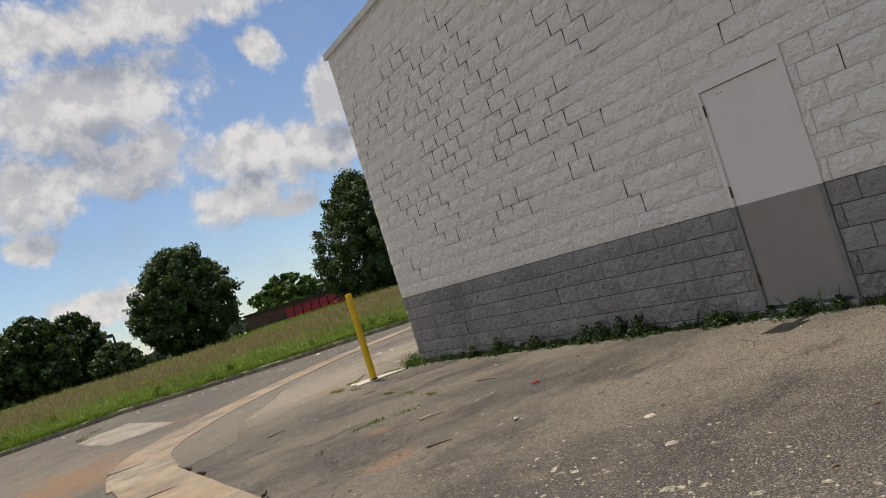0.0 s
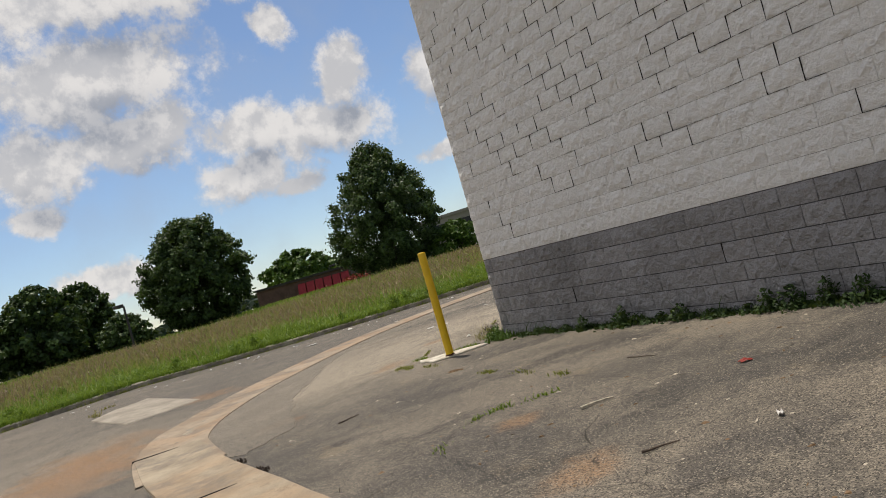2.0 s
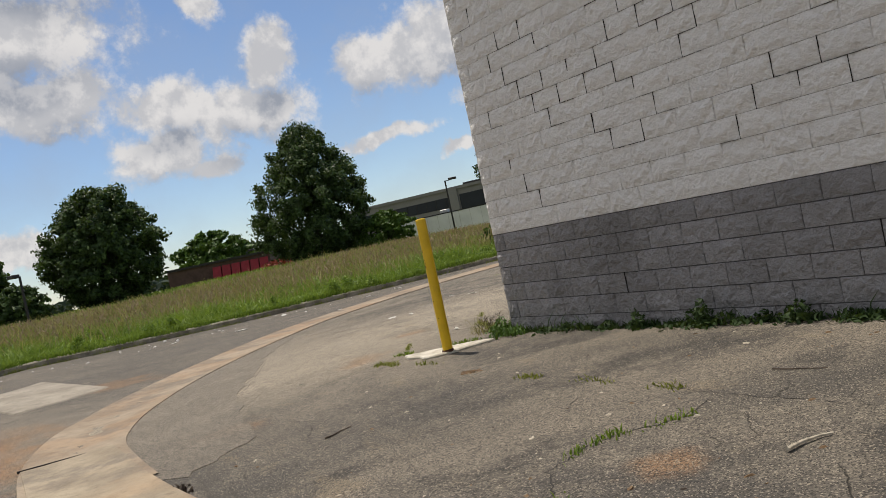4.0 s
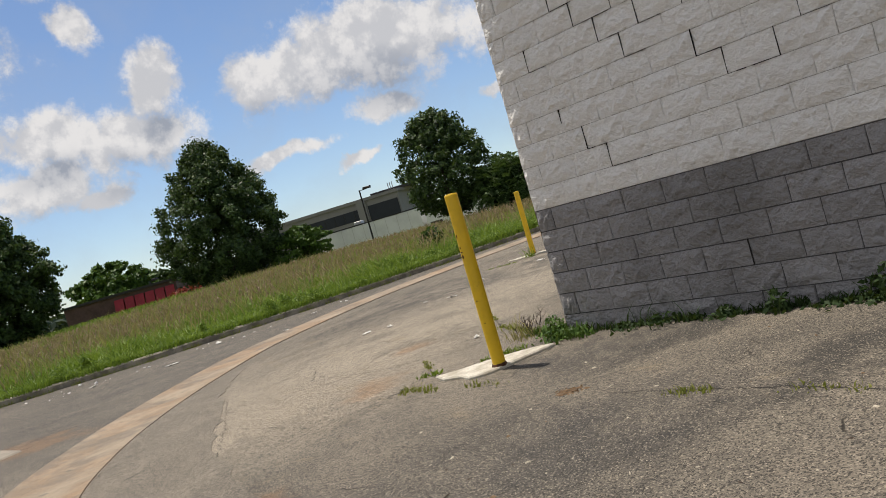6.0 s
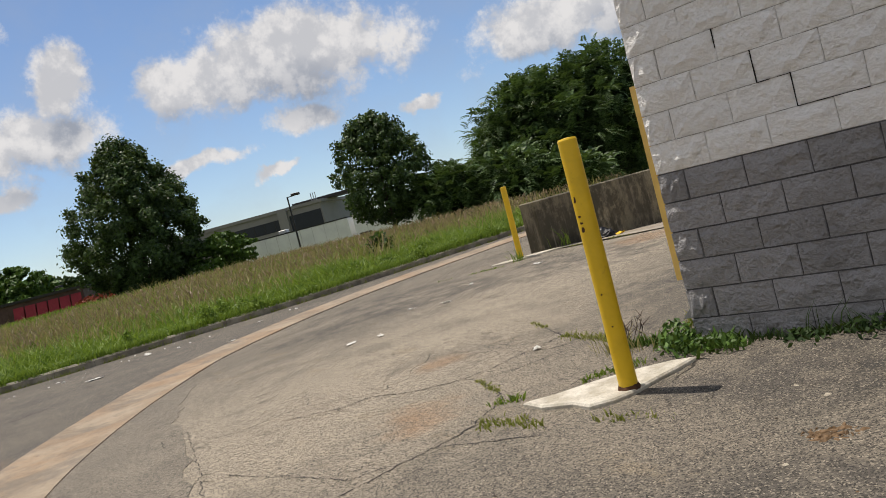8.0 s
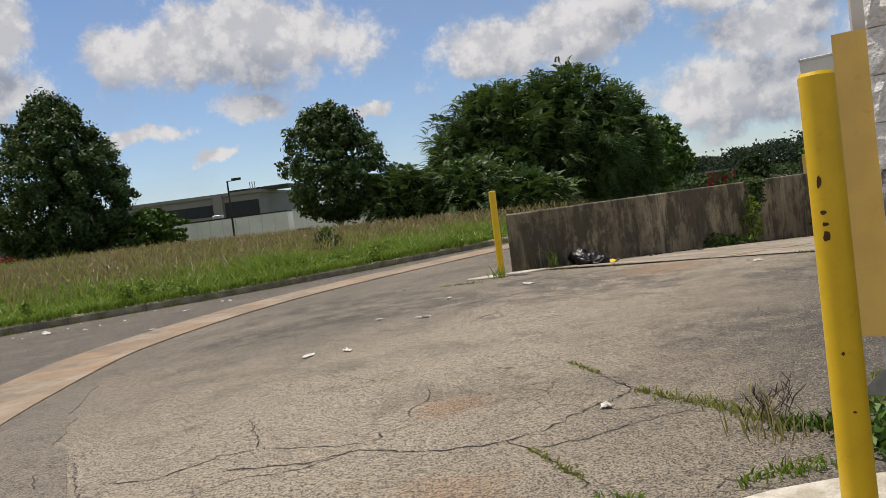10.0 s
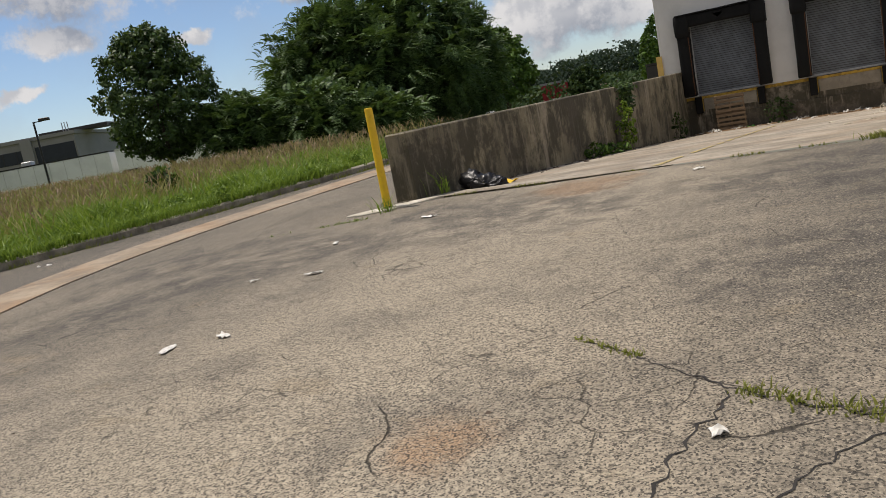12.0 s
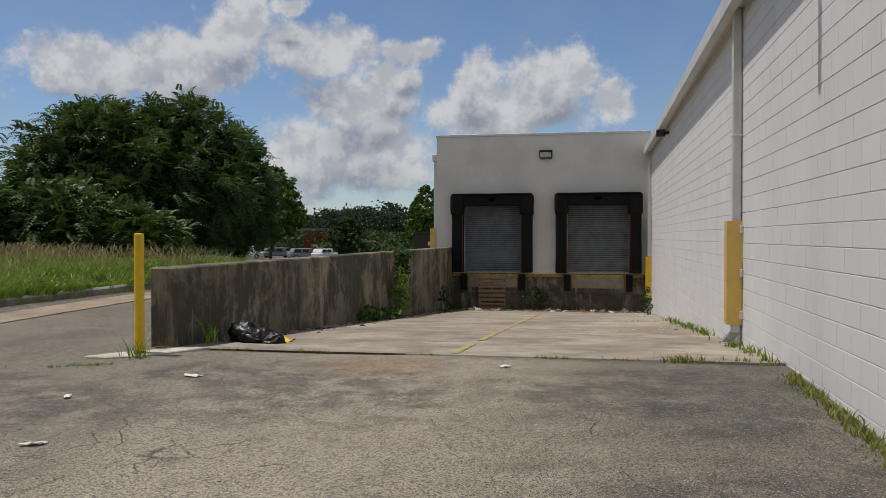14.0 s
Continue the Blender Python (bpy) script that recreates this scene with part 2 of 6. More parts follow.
    c = k.mix(k.span(sep.outputs[1], 0.60, 0.86, 0.0, 0.85), c, (0.022, 0.021, 0.019))
    c = k.mix(k.span(k.noise(31, 5, 0.78), 0.50, 0.64, 0, 0.55), c, (0.050, 0.045, 0.038))
    c = k.mix(k.span(grain, 0.34, 0.60, 0.60, 0.0), c, (0.045, 0.042, 0.038))
    # cracks
    w = k.warp(1.3, 0.55)
    net = k.voronoi(0.42, "DISTANCE_TO_EDGE", w)
    fine = k.voronoi(2.3, "DISTANCE_TO_EDGE", k.warp(4.0, 0.16))
    where = k.span(k.noise(0.5, 4, 0.6), 0.50, 0.60)
    crack = k.math("MULTIPLY", k.span(net, 0.0032, 0.0008), k.span(k.noise(0.8, 3), 0.54, 0.60))
    craze = k.math("MULTIPLY", k.span(fine, 0.013, 0.004), k.math("MULTIPLY", where, k.span(k.noise(3.0, 3), 0.46, 0.54)))
    crack = k.math("MAXIMUM", crack, k.math("MULTIPLY", craze, 0.8))
    c = k.mix(k.math("MULTIPLY", crack, 0.85), c, (0.028, 0.025, 0.020))
    k.colour(c)
    h = k.math("ADD", k.math("MULTIPLY", sep.outputs[0], 0.5), k.math("MULTIPLY", grain, 0.8))
    k.bump(k.math("SUBTRACT", k.math("ADD", h, k.math("MULTIPLY", mid, 0.8)), k.math("MULTIPLY", crack, 2.0)), 0.75, 0.007)
    return k.m


def concrete(name, light, dark, streaks=False, clay=0.0, scale=1.0):
    k = Mat(name, 0.9, spec=0.3)
    c = k.mix(k.span(k.noise(1.1 * scale, 7, 0.65), 0.36, 0.66), dark, light)
    c = k.mix(k.span(k.noise(5.0 * scale, 6, 0.7), 0.52, 0.74, 0, 0.6), c, tuple(0.55 * v for v in dark))
    if streaks:
        c = k.mix(k.span(k.noise(7.0, 8, 0.74), 0.54, 0.66, 0, 0.6), c, (0.37, 0.33, 0.225))
        s = k.noise(1.0, 9, 0.76, stretch=(0.9, 0.9, 0.85))
        c = k.mix(k.span(s, 0.44, 0.55, 0, 0.92), c, (0.060, 0.054, 0.037))
        s2 = k.noise(1.0, 8, 0.72, stretch=(2.0, 2.0, 0.3))
        c = k.mix(k.span(s2, 0.54, 0.64, 0, 0.7), c, (0.40, 0.345, 0.265))
        drip = k.noise(1.0, 6, 0.7, stretch=(4.5, 4.5, 0.55))
        c = k.mix(k.span(drip, 0.54, 0.70, 0, 0.42), c, (0.36, 0.315, 0.24))
        c = k.mix(k.span(drip, 0.46, 0.34, 0, 0.5), c, (0.055, 0.046, 0.034))
        c = k.mix(k.span(k.noise(0.55, 5, 0.65), 0.46, 0.64, 0, 0.5), c, (0.085, 0.072, 0.056))
    if clay:
        c = k.mix(k.span(k.noise(0.5, 6, 0.65), 0.44, 0.62, 0, clay), c, (0.40, 0.225, 0.105))
        c = k.mix(k.span(k.noise(1.3, 8, 0.7), 0.48, 0.66, 0, 0.75), c, (0.17, 0.145, 0.115))
        c = k.mix(k.span(k.noise(4.5, 8, 0.7), 0.52, 0.68, 0, 0.5), c, (0.26, 0.215, 0.16))
    g = k.noise(80, 3, 0.7)
    c = k.mix(k.span(g, 0.42, 0.75, 0.0, 0.35), c, tuple(0.4 * v for v in dark))
    k.colour(c)
    k.bump(k.math("ADD", g, k.math("MULTIPLY", k.noise(9, 6, 0.65), 1.5)), 0.55, 0.006)
    return k.m


def painted_block(name, base, dirt, split=True, fade=0.25, vary=(0.94, 1.05), wear=1.0):
    k = Mat(name, 0.75, spec=0.3)
    r = k.island()
    v = k.math("ADD", k.math("MULTIPLY", k.random(), 0.5), k.math("MULTIPLY", r, 0.5))
    c = k.mix(v, tuple(x * vary[0] for x in base), tuple(min(1, x * vary[1]) for x in base))
    c = k.mix(k.span(k.noise(0.8, 6, 0.65, stretch=(1, 1, 0.4)), 0.44, 0.72, 0, fade), c, dirt)
    pores = k.noise(38, 5, 0.7)
    c = k.mix(k.span(pores, 0.60, 0.74, 0, 0.40 * wear if split else 0.12), c, tuple(x * 0.55 for x in dirt))
    if split:
        # pits of the split relief: their shade is painted in, as darkened dirt colour
        c = k.mix(k.span(k.noise(19, 8, 0.7), 0.56, 0.70, 0, 0.35 * wear), c, tuple(x * 0.7 for x in dirt))
    k.colour(c)
    if split:
        h = k.math("ADD", k.math("ADD", k.math("MULTIPLY", k.noise(22, 6, 0.55), 1.3), k.math("MULTIPLY", k.noise(9, 5, 0.55), 2.6)), k.math("MULTIPLY", pores, 0.5))
        k.bump(h, 0.8, 0.06 if wear == 1.0 else 0.035)
    else:
        k.bump(k.math("ADD", k.noise(60, 4, 0.7), k.noise(7, 4)), 0.35, 0.003)
    return k.m


def plain(name, rgb, rough=0.6, metal=0.0, vary=0.2, scale=6.0, dirt=None, spec=0.4, bump=0.2, streak=None):
    k = Mat(name, rough, metal, spec)
    c = k.mix(k.span(k.noise(scale, 6, 0.65, stretch=streak), 0.38, 0.68), rgb, tuple(v * (1 - vary) for v in rgb))
    if dirt:
        c = k.mix(k.span(k.noise(scale * 2.7, 7, 0.7, stretch=streak), 0.60, 0.70, 0, 0.85), c, dirt)
    k.colour(c)
    k.bump(k.noise(scale * 9, 4, 0.65), bump, 0.003)
    return k.m


def leafy(name, dark, light, back=0.14, gloss=0.3):
    k = Mat(name, 0.7 - 0.5 * gloss, spec=gloss)
    c = k.mix(k.island(), dark, light)
    k.colour(c)
    t = k.t.nodes.new("ShaderNodeBsdfTranslucent")
    k.put(t.inputs[0], k.mix(0.5, c, (0.16, 0.22, 0.02)))
    m = k.t.nodes.new("ShaderNodeMixShader")
    m.inputs[0].default_value = back
    k.t.links.new(k.b.outputs[0], m.inputs[1])
    k.t.links.new(t.outputs[0], m.inputs[2])
    k.t.links.new(m.outputs[0], k.t.nodes["Material Output"].inputs[0])
    return k.m


M_ASPHALT = asphalt()
M_SOIL = plain("rough_grass_soil", (0.15, 0.175, 0.045), 0.95, scale=0.6, vary=0.4, dirt=(0.16, 0.13, 0.07), bump=0.6)
M_GREYB = painted_block("grey_painted_block", (0.37, 0.362, 0.365), (0.17, 0.165, 0.162), fade=0.6, vary=(0.76, 1.16))
M_CREAMB = painted_block("cream_painted_block", (0.85, 0.832, 0.80), (0.75, 0.73, 0.69), fade=0.25, wear=0.4)
M_WHITEB = painted_block("off_white_painted_block", (0.73, 0.71, 0.685), (0.56, 0.53, 0.49), split=False)
M_CONC = concrete("apron_concrete", (0.40, 0.355, 0.285), (0.235, 0.20, 0.15), clay=0.16, scale=0.7)
M_MORTARG = plain("dark_mortar", (0.155, 0.15, 0.15), 0.95, scale=9, vary=0.4)
M_MORTARC = plain("painted_mortar", (0.62, 0.595, 0.55), 0.9, scale=9, vary=0.4)
M_LINE = plain("faded_line_paint", (0.44, 0.34, 0.14), 0.8, scale=7, vary=0.4, dirt=(0.34, 0.30, 0.23))
M_GUTTER = concrete("gutter_concrete", (0.40, 0.335, 0.24), (0.25, 0.205, 0.145), clay=0.30)
M_GUTTERCLAY = concrete("clay_covered_concrete", (0.37, 0.302, 0.22), (0.25, 0.195, 0.137), clay=0.30)
M_RESEAL = asphalt("resealed_asphalt", True)
M_PATCH = concrete("pale_concrete", (0.36, 0.32, 0.255), (0.24, 0.21, 0.165))
M_KERB = concrete("kerb_concrete", (0.38, 0.345, 0.27), (0.19, 0.17, 0.13), scale=3)
M_RETAIN = concrete("stained_concrete", (0.33, 0.29, 0.195), (0.14, 0.122, 0.083), streaks=True)
M_RENDER = plain("white_render", (0.66, 0.645, 0.615), 0.85, scale=0.8, vary=0.12, bump=0.25)
M_DOCKMID = concrete("mid_concrete", (0.36, 0.31, 0.24), (0.18, 0.152, 0.115), streaks=True)
M_DOCKCONC = concrete("dark_concrete", (0.20, 0.165, 0.125), (0.085, 0.072, 0.056), streaks=True)
M_COPING = plain("pale_metal", (0.62, 0.62, 0.60), 0.5, 0.3, scale=3, vary=0.15)
M_PADPAINT = concrete("white_painted_concrete", (0.66, 0.62, 0.53), (0.42, 0.38, 0.30), scale=5)
M_YEL = plain("yellow_paint", (0.78, 0.50, 0.012), 0.42, scale=5, vary=0.12, dirt=(0.60, 0.36, 0.015), spec=0.5, bump=0.15)
M_YELPALE = plain("faded_yellow_paint", (0.70, 0.47, 0.13), 0.5, scale=3, vary=0.14, dirt=(0.55, 0.36, 0.10), bump=0.15)
M_YELOLD = plain("worn_yellow_paint", (0.46, 0.29, 0.04), 0.7, scale=9, vary=0.5, dirt=(0.13, 0.10, 0.06))
M_RUST = plain("rust", (0.10, 0.045, 0.020), 0.9, scale=20, vary=0.5)
M_RUBBER = plain("black_rubber", (0.009, 0.009, 0.009), 0.8, scale=4, vary=0.3, dirt=(0.020, 0.018, 0.016), bump=0.5, spec=0.2)
M_SHUTTER = plain("grey_steel_slats", (0.175, 0.19, 0.205), 0.6, 0.2, scale=2.5, vary=0.3, dirt=(0.10, 0.098, 0.095))
M_DOORHI = plain("door_paint_light", (0.72, 0.71, 0.70), 0.5, scale=2, vary=0.06, bump=0.1)
M_DOORLO = plain("door_paint_grey", (0.26, 0.246, 0.238), 0.5, scale=2, vary=0.08, bump=0.1)
M_FRAMELO = plain("frame_paint_grey", (0.21, 0.205, 0.21), 0.55, scale=8, vary=0.2)
M_STEEL = plain("galvanised_steel", (0.42, 0.43, 0.44), 0.45, 0.7, scale=8, vary=0.25)
M_SPOUT = plain("white_metal_pipe", (0.62, 0.61, 0.585), 0.5, scale=2, vary=0.12)
M_DARK = plain("dark_bronze", (0.035, 0.032, 0.030), 0.5, 0.2, scale=5)
M_LENS = plain("dull_lens", (0.45, 0.45, 0.42), 0.3, scale=5)
M_CRACK = plain("open_joint", (0.035, 0.032, 0.029), 0.95, scale=14, vary=0.5)
M_WOOD = plain("grey_pallet_wood", (0.26, 0.185, 0.12), 0.85, scale=3, vary=0.45, streak=(0.6, 8, 8))
M_BAG = plain("black_bin_bag", (0.010, 0.010, 0.011), 0.40, scale=8, vary=0.3, spec=0.4, bump=0.5)
M_PAPER = plain("scrap_paper", (0.72, 0.70, 0.65), 0.8, scale=20, vary=0.25)
M_DEBRIS = plain("pale_debris", (0.55, 0.49, 0.38), 0.9, scale=24, vary=0.5)
M_TWIG = plain("dead_wood", (0.085, 0.062, 0.045), 0.9, scale=20, vary=0.5)
M_LEAFDRY = plain("dry_leaf", (0.20, 0.125, 0.065), 0.85, scale=24, vary=0.5)
M_LITTERG = plain("green_litter", (0.08, 0.40, 0.06), 0.5, scale=20)
M_BARK = plain("bark", (0.085, 0.068, 0.052), 0.95, scale=9, vary=0.5, streak=(3, 3, 0.6), bump=0.8)
M_LEAF = leafy("maple_leaf", (0.014, 0.035, 0.010), (0.078, 0.135, 0.036))
M_AIL = leafy("pinnate_leaf", (0.022, 0.054, 0.015), (0.125, 0.205, 0.062))
M_LEAFB = leafy("fresh_leaf", (0.028, 0.068, 0.010), (0.105, 0.195, 0.030))
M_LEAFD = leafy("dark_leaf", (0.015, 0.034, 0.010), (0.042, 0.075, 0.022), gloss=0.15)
M_RED = leafy("red_blossom", (0.22, 0.020, 0.018), (0.36, 0.05, 0.035))
M_GRASS = leafy("grass_blade", (0.060, 0.130, 0.012), (0.28, 0.39, 0.06), 0.4)
M_STRAW = leafy("seed_grass", (0.22, 0.20, 0.07), (0.46, 0.38, 0.17), 0.35)
M_SEED = leafy("seed_head", (0.22, 0.145, 0.085), (0.42, 0.29, 0.19), 0.3)
M_WEED = leafy("yellow_weed", (0.16, 0.19, 0.035), (0.34, 0.34, 0.09), 0.35)
# the slight blue in this leaf colour stands in for distance haze
M_HILL = leafy("far_woods", (0.014, 0.027, 0.019), (0.030, 0.050, 0.034), 0.15, gloss=0.1)
M_TRAILER = plain("white_trailer_panel", (0.78, 0.79, 0.78), 0.6, scale=0.6, vary=0.12)
M_OFFICE = plain("office_cladding", (0.21, 0.205, 0.20), 0.7, scale=0.4, vary=0.1)
M_GLASS = plain("dark_window_band", (0.022, 0.027, 0.034), 0.3, spec=0.3, scale=0.5)
M_BRICKFAR = plain("dark_brick", (0.115, 0.070, 0.058), 0.9, scale=1.5, vary=0.3)
M_AWNING = plain("red_awning", (0.30, 0.022, 0.030), 0.7, scale=2, vary=0.2)
M_CARW = plain("white_car_paint", (0.75, 0.75, 0.75), 0.25, scale=1)
M_CARG = plain("grey_car_paint", (0.22, 0.23, 0.25), 0.3, scale=1)
M_TYRE = plain("tyre", (0.02, 0.02, 0.02), 0.8, scale=5)


# ---- helpers of this scene ----
def mesh_of(bm, name="m"):
    me = bpy.data.meshes.new(name)
    bm.normal_update()
    bm.to_mesh(me)
    bm.free()
    return me


def part(name, bm, material, parent=None, label="", smooth=False):
    me = mesh_of(bm, name) if isinstance(bm, bmesh.types.BMesh) else bm
    if material is not None and not me.materials:
        me.materials.append(material)
    if smooth:
        me.shade_smooth()
    ob = new(name, me)
    if parent is not None:
        ob.parent = parent
    if label:
        ob["label"] = label
    return ob


def thing(name, loc, label, category, group="", kind="", rz=0.0):
    ob = new(name)
    ob.matrix_world = pose(*loc, 0, 0, rz)
    return tagged(ob, label, category, group, kind)


def box(bm, x0, x1, y0, y1, z0, z1, bev=0.0):
    """Adds a box, with bevelled edges where bev is given."""
    r = bmesh.ops.create_cube(bm, size=1.0, matrix=Matrix.LocRotScale(
        ((x0 + x1) / 2, (y0 + y1) / 2, (z0 + z1) / 2), None, (x1 - x0, y1 - y0, z1 - z0)))
    if bev > 0:
        es = list({e for v in r["verts"] for e in v.link_edges})
        bmesh.ops.bevel(bm, geom=es, offset=bev, segments=1, affect="EDGES")
    return bm


def boxm(*a, **k):
    return box(bmesh.new(), *a, **k)


def cyl(bm, p0, p1, r0, r1=None, seg=20, cap=True):
    """A round bar from p0 to p1."""
    p0, p1 = Vector(p0), Vector(p1)
    d = p1 - p0
    m = Matrix.Translation((p0 + p1) / 2) @ d.to_track_quat("Z", "Y").to_matrix().to_4x4()
    bmesh.ops.create_cone(bm, cap_ends=cap, segments=seg, radius1=r0, radius2=r0 if r1 is None else r1, depth=d.length, matrix=m)
    return bm


def interp(rows, v):
    """Smooth curve through (position, value) rows."""
    if v <= rows[0][0]:
        return rows[0][1]
    for (a, fa), (b, fb) in zip(rows, rows[1:]):
        if v <= b:
            return fa + (fb - fa) * (v - a) / (b - a)
    return rows[-1][1]


# ---- the lie of the land ----
KERB = [(-60, -18), (-30, -17), (-7.5, -16), (-3, -15.7), (1, -15.3), (4, -14.9), (8, -13.9), (13.5, -13.0), (16, -12.6), (24, -11.8), (40, -11), (90, -10.5)]


def kerb_x(y):
    return sum(interp(KERB, y + d) for d in (-2, -1, 0, 1, 2)) / 5


PATH_GUT = [(16, -5.0), (12, -5.0), (6, -5.0), (3, -5.0), (1, -5.02), (-1.3, -4.88), (-3.1, -4.25), (-5, -3.15), (-6.5, -2.0), (-7.5, -1.1), (-8.6, 0), (-9.8, 1.3), (-10.6, 2.7), (-11.3, 4.3), (-11.8, 6.1), (-12.0, 8), (-12.0, 10), (-11.8, 14), (-11.4, 18), (-10.6, 26), (-9.8, 36)]


def gutter_x(y):
    """Where the valley gutter lies at y, along its run beside the kerb."""
    return interp([(q, p) for p, q in PATH_GUT[5:]], y)


def lot_z(x, y):
    """Height of the asphalt: it falls to the valley gutter and rises again to the kerb."""
    yy = max(y, -30) if y < 17 else 17 - (y - 17) * 0.35 - 1.25 * min(max(0, y - 34), 45)
    g = gutter_x(y)
    xx = x if x > g else g - (x - g) * 1.6
    return -0.1261 + 0.0145 * min(xx, 14) + 0.0219 * (yy if y > 0 else max(yy, -12))


APRON_Y, DOCK_Y, DOCK_GROUND = 7.3, 29.07, -1.43


def lawn_z(x, y):
    """Height of the lawn past the kerb: it climbs away from the road."""
    k = kerb_x(y)
    d = k - x
    edge = lot_z(k, y) + 0.15
    rise = 0.0
    if d > 0:
        rise = 0.016 * min(d, 40) - 0.013 * min(max(0.0, y - 30), 60)
    return edge + rise




def grid_mesh(xs, ys, zf, inside=None):
    """A sheet over the lines xs and ys."""
    me = bpy.data.meshes.new("sheet")
    vs = [(x, y, zf(x, y)) for y in ys for x in xs]
    n = len(xs)
    fs = []
    for j in range(len(ys) - 1):
        for i in range(n - 1):
            if inside is None or inside((xs[i] + xs[i + 1]) / 2, (ys[j] + ys[j + 1]) / 2):
                fs.append((j * n + i, j * n + i + 1, j * n + n + i + 1, j * n + n + i))
    me.from_pydata(vs, [], fs)
    return me


def lines(*spans):
    out = []
    for a, b, step in spans:
        n = max(1, round((b - a) / step))
        out += [a + (b - a) * i / n for i in range(n)]
    return out + [spans[-1][1]]

# ---- ground ----
lot = part("ground", grid_mesh(lines((0, 0.05, 0.0016), (0.05, 1, 0.0125)), lines((-60, -9, 3), (-9, 9.6, 0.4), (9.6, 90, 2)), lambda u, y: 0.0,
                                inside=lambda u, y: y < 8.6 or u < 0.045), M_ASPHALT)
for v in lot.data.vertices:
    y = v.co.y
    k = kerb_x(y)
    wall_side = -7.3 - 0.005 * max(0, y - 8)
    u = v.co.x
    x = k + (wall_side - k) * u / 0.05 if u < 0.05 else wall_side + (60 - wall_side) * ((u - 0.05) / 0.95) ** 1.6
    v.co.x, v.co.z = x, lot_z(x, y)
    joint = 7.3 - 0.078 * x
    if x > -7.5 and y > joint:
        v.co.y, v.co.z = joint, lot_z(x, joint) - 0.06 * (y - joint)
tagged(lot, "worn grey asphalt lot, cracked and stained with orange clay", "ground", kind="structure")
lot.data.shade_smooth()

def lawn_sheet():
    vs, fs = [], []
    ys = lines((-1500, -100, 200), (-100, -12, 8), (-12, 40, 1.0), (40, 100, 6), (100, 1500, 200))
    ds = lines((0.14, 10, 0.8), (10, 60, 3), (60, 200, 20), (200, 1800, 200))
    for y in ys:
        for d in ds:
            x = kerb_x(y) - d
            vs.append((x, y, lawn_z(x, y)))
    n = len(ds)
    for j in range(len(ys) - 1):
        for i in range(n - 1):
            fs.append((j * n + i, j * n + n + i, j * n + n + i + 1, j * n + i + 1))
    me = bpy.data.meshes.new("lawn")
    me.from_pydata(vs, [], fs)
    return me

lawn = part("ground_lawn", lawn_sheet(), M_SOIL, smooth=True)
tagged(lawn, "rough unmown lawn climbing gently from the kerb", "lawn", kind="structure")
far = part("ground_far", grid_mesh(lines((-25, 1600, 120)), lines((88, 1600, 120)), lambda x, y: lot_z(-9, 90) - 0.05 - 0.002 * min(y - 88, 400)), M_SOIL)
tagged(far, "open ground in the distance behind the building", "ground", kind="structure")
back = part("ground_back", grid_mesh(lines((-25, 1600, 120)), lines((-1600, -59, 120)), lambda x, y: lot_z(0, -60) - 0.05), M_ASPHALT)
tagged(back, "asphalt running on behind the walk", "ground", kind="structure")

# ---- building ----
COURSE, BLOCK = 0.2032, 0.4064
BAND = 1.06
def gable_z(x):
    return 5.60
DOOR_X0, DOOR_X1, DOOR_Z0, DOOR_Z1 = 7.835, 8.851, 0.045, 2.28
wall_s = thing("wall_south", (0, 0, 0), "split-face block wall painted cream above a dark grey band", "wall", kind="structure")
def wall_slab(z0, z1, x0, x1, y0=0.018, y1=0.3):
    return boxm(x0, x1, y0, y1, z0, z1)
E1 = 24.0
for z0, z1, mat in ((-0.5, BAND, M_MORTARG), (BAND, DOOR_Z1, M_MORTARC)):
    part("backing", wall_slab(z0, z1, 0.012, DOOR_X0), mat, wall_s)
    part("backing", wall_slab(z0, z1, DOOR_X1, E1), mat, wall_s)
bm = wall_slab(DOOR_Z1, 5.5, 0.012, E1)
for v in bm.verts:
    if v.co.z > 4:
        v.co.z = gable_z(v.co.x) - 0.02
part("backing", bm, M_MORTARC, wall_s)
part("backing", wall_slab(-0.5, DOOR_Z0, DOOR_X0, DOOR_X1), M_GREYB, wall_s)


wall_w = thing("wall_west", (0, 0, 0), "long smooth block wall painted off-white with tooled course joints", "wall", kind="structure")
EAVE = 4.42
part("backing", boxm(0.008, 0.3, 0.302, DOCK_Y - 0.004, -1.8, EAVE), M_WHITEB, wall_w)


# ---- retaining wall, apron, dock ----
def slab_apron():
    me = grid_mesh(lines((-7.45, 0.006, 0.45)), lines((APRON_Y, DOCK_Y - 0.002, 0.6)), lambda x, y: 0.0)
    for v in me.vertices:
        x, y = v.co.x, v.co.y
        y0 = APRON_Y - 0.078 * x
        y = y0 + (DOCK_Y - y0) * (y - APRON_Y) / (DOCK_Y - APRON_Y)
        f = (y - y0) / (DOCK_Y - y0)
        top = lot_z(x, y0) + 0.012
        v.co.y, v.co.z = y, top + (DOCK_GROUND - top) * (f * 0.92 + 0.08 * f * f)
    return me
apron = part("floor_apron", slab_apron(), M_CONC, smooth=True)
tagged(apron, "sloping pale concrete apron leading down to the loading dock", "apron", kind="structure")

ret = thing("wall_retaining", (0, 0, 0), "weather-stained concrete retaining wall beside the dock ramp", "wall", kind="structure")
bm = boxm(-7.53, -7.16, 7.95, DOCK_Y + 0.3, -2.0, 0.96, bev=0.02)
for v in bm.verts:
    v.co.x -= 0.16 * (v.co.y - 7.95) / 21
part("concrete", bm, M_RETAIN, ret)

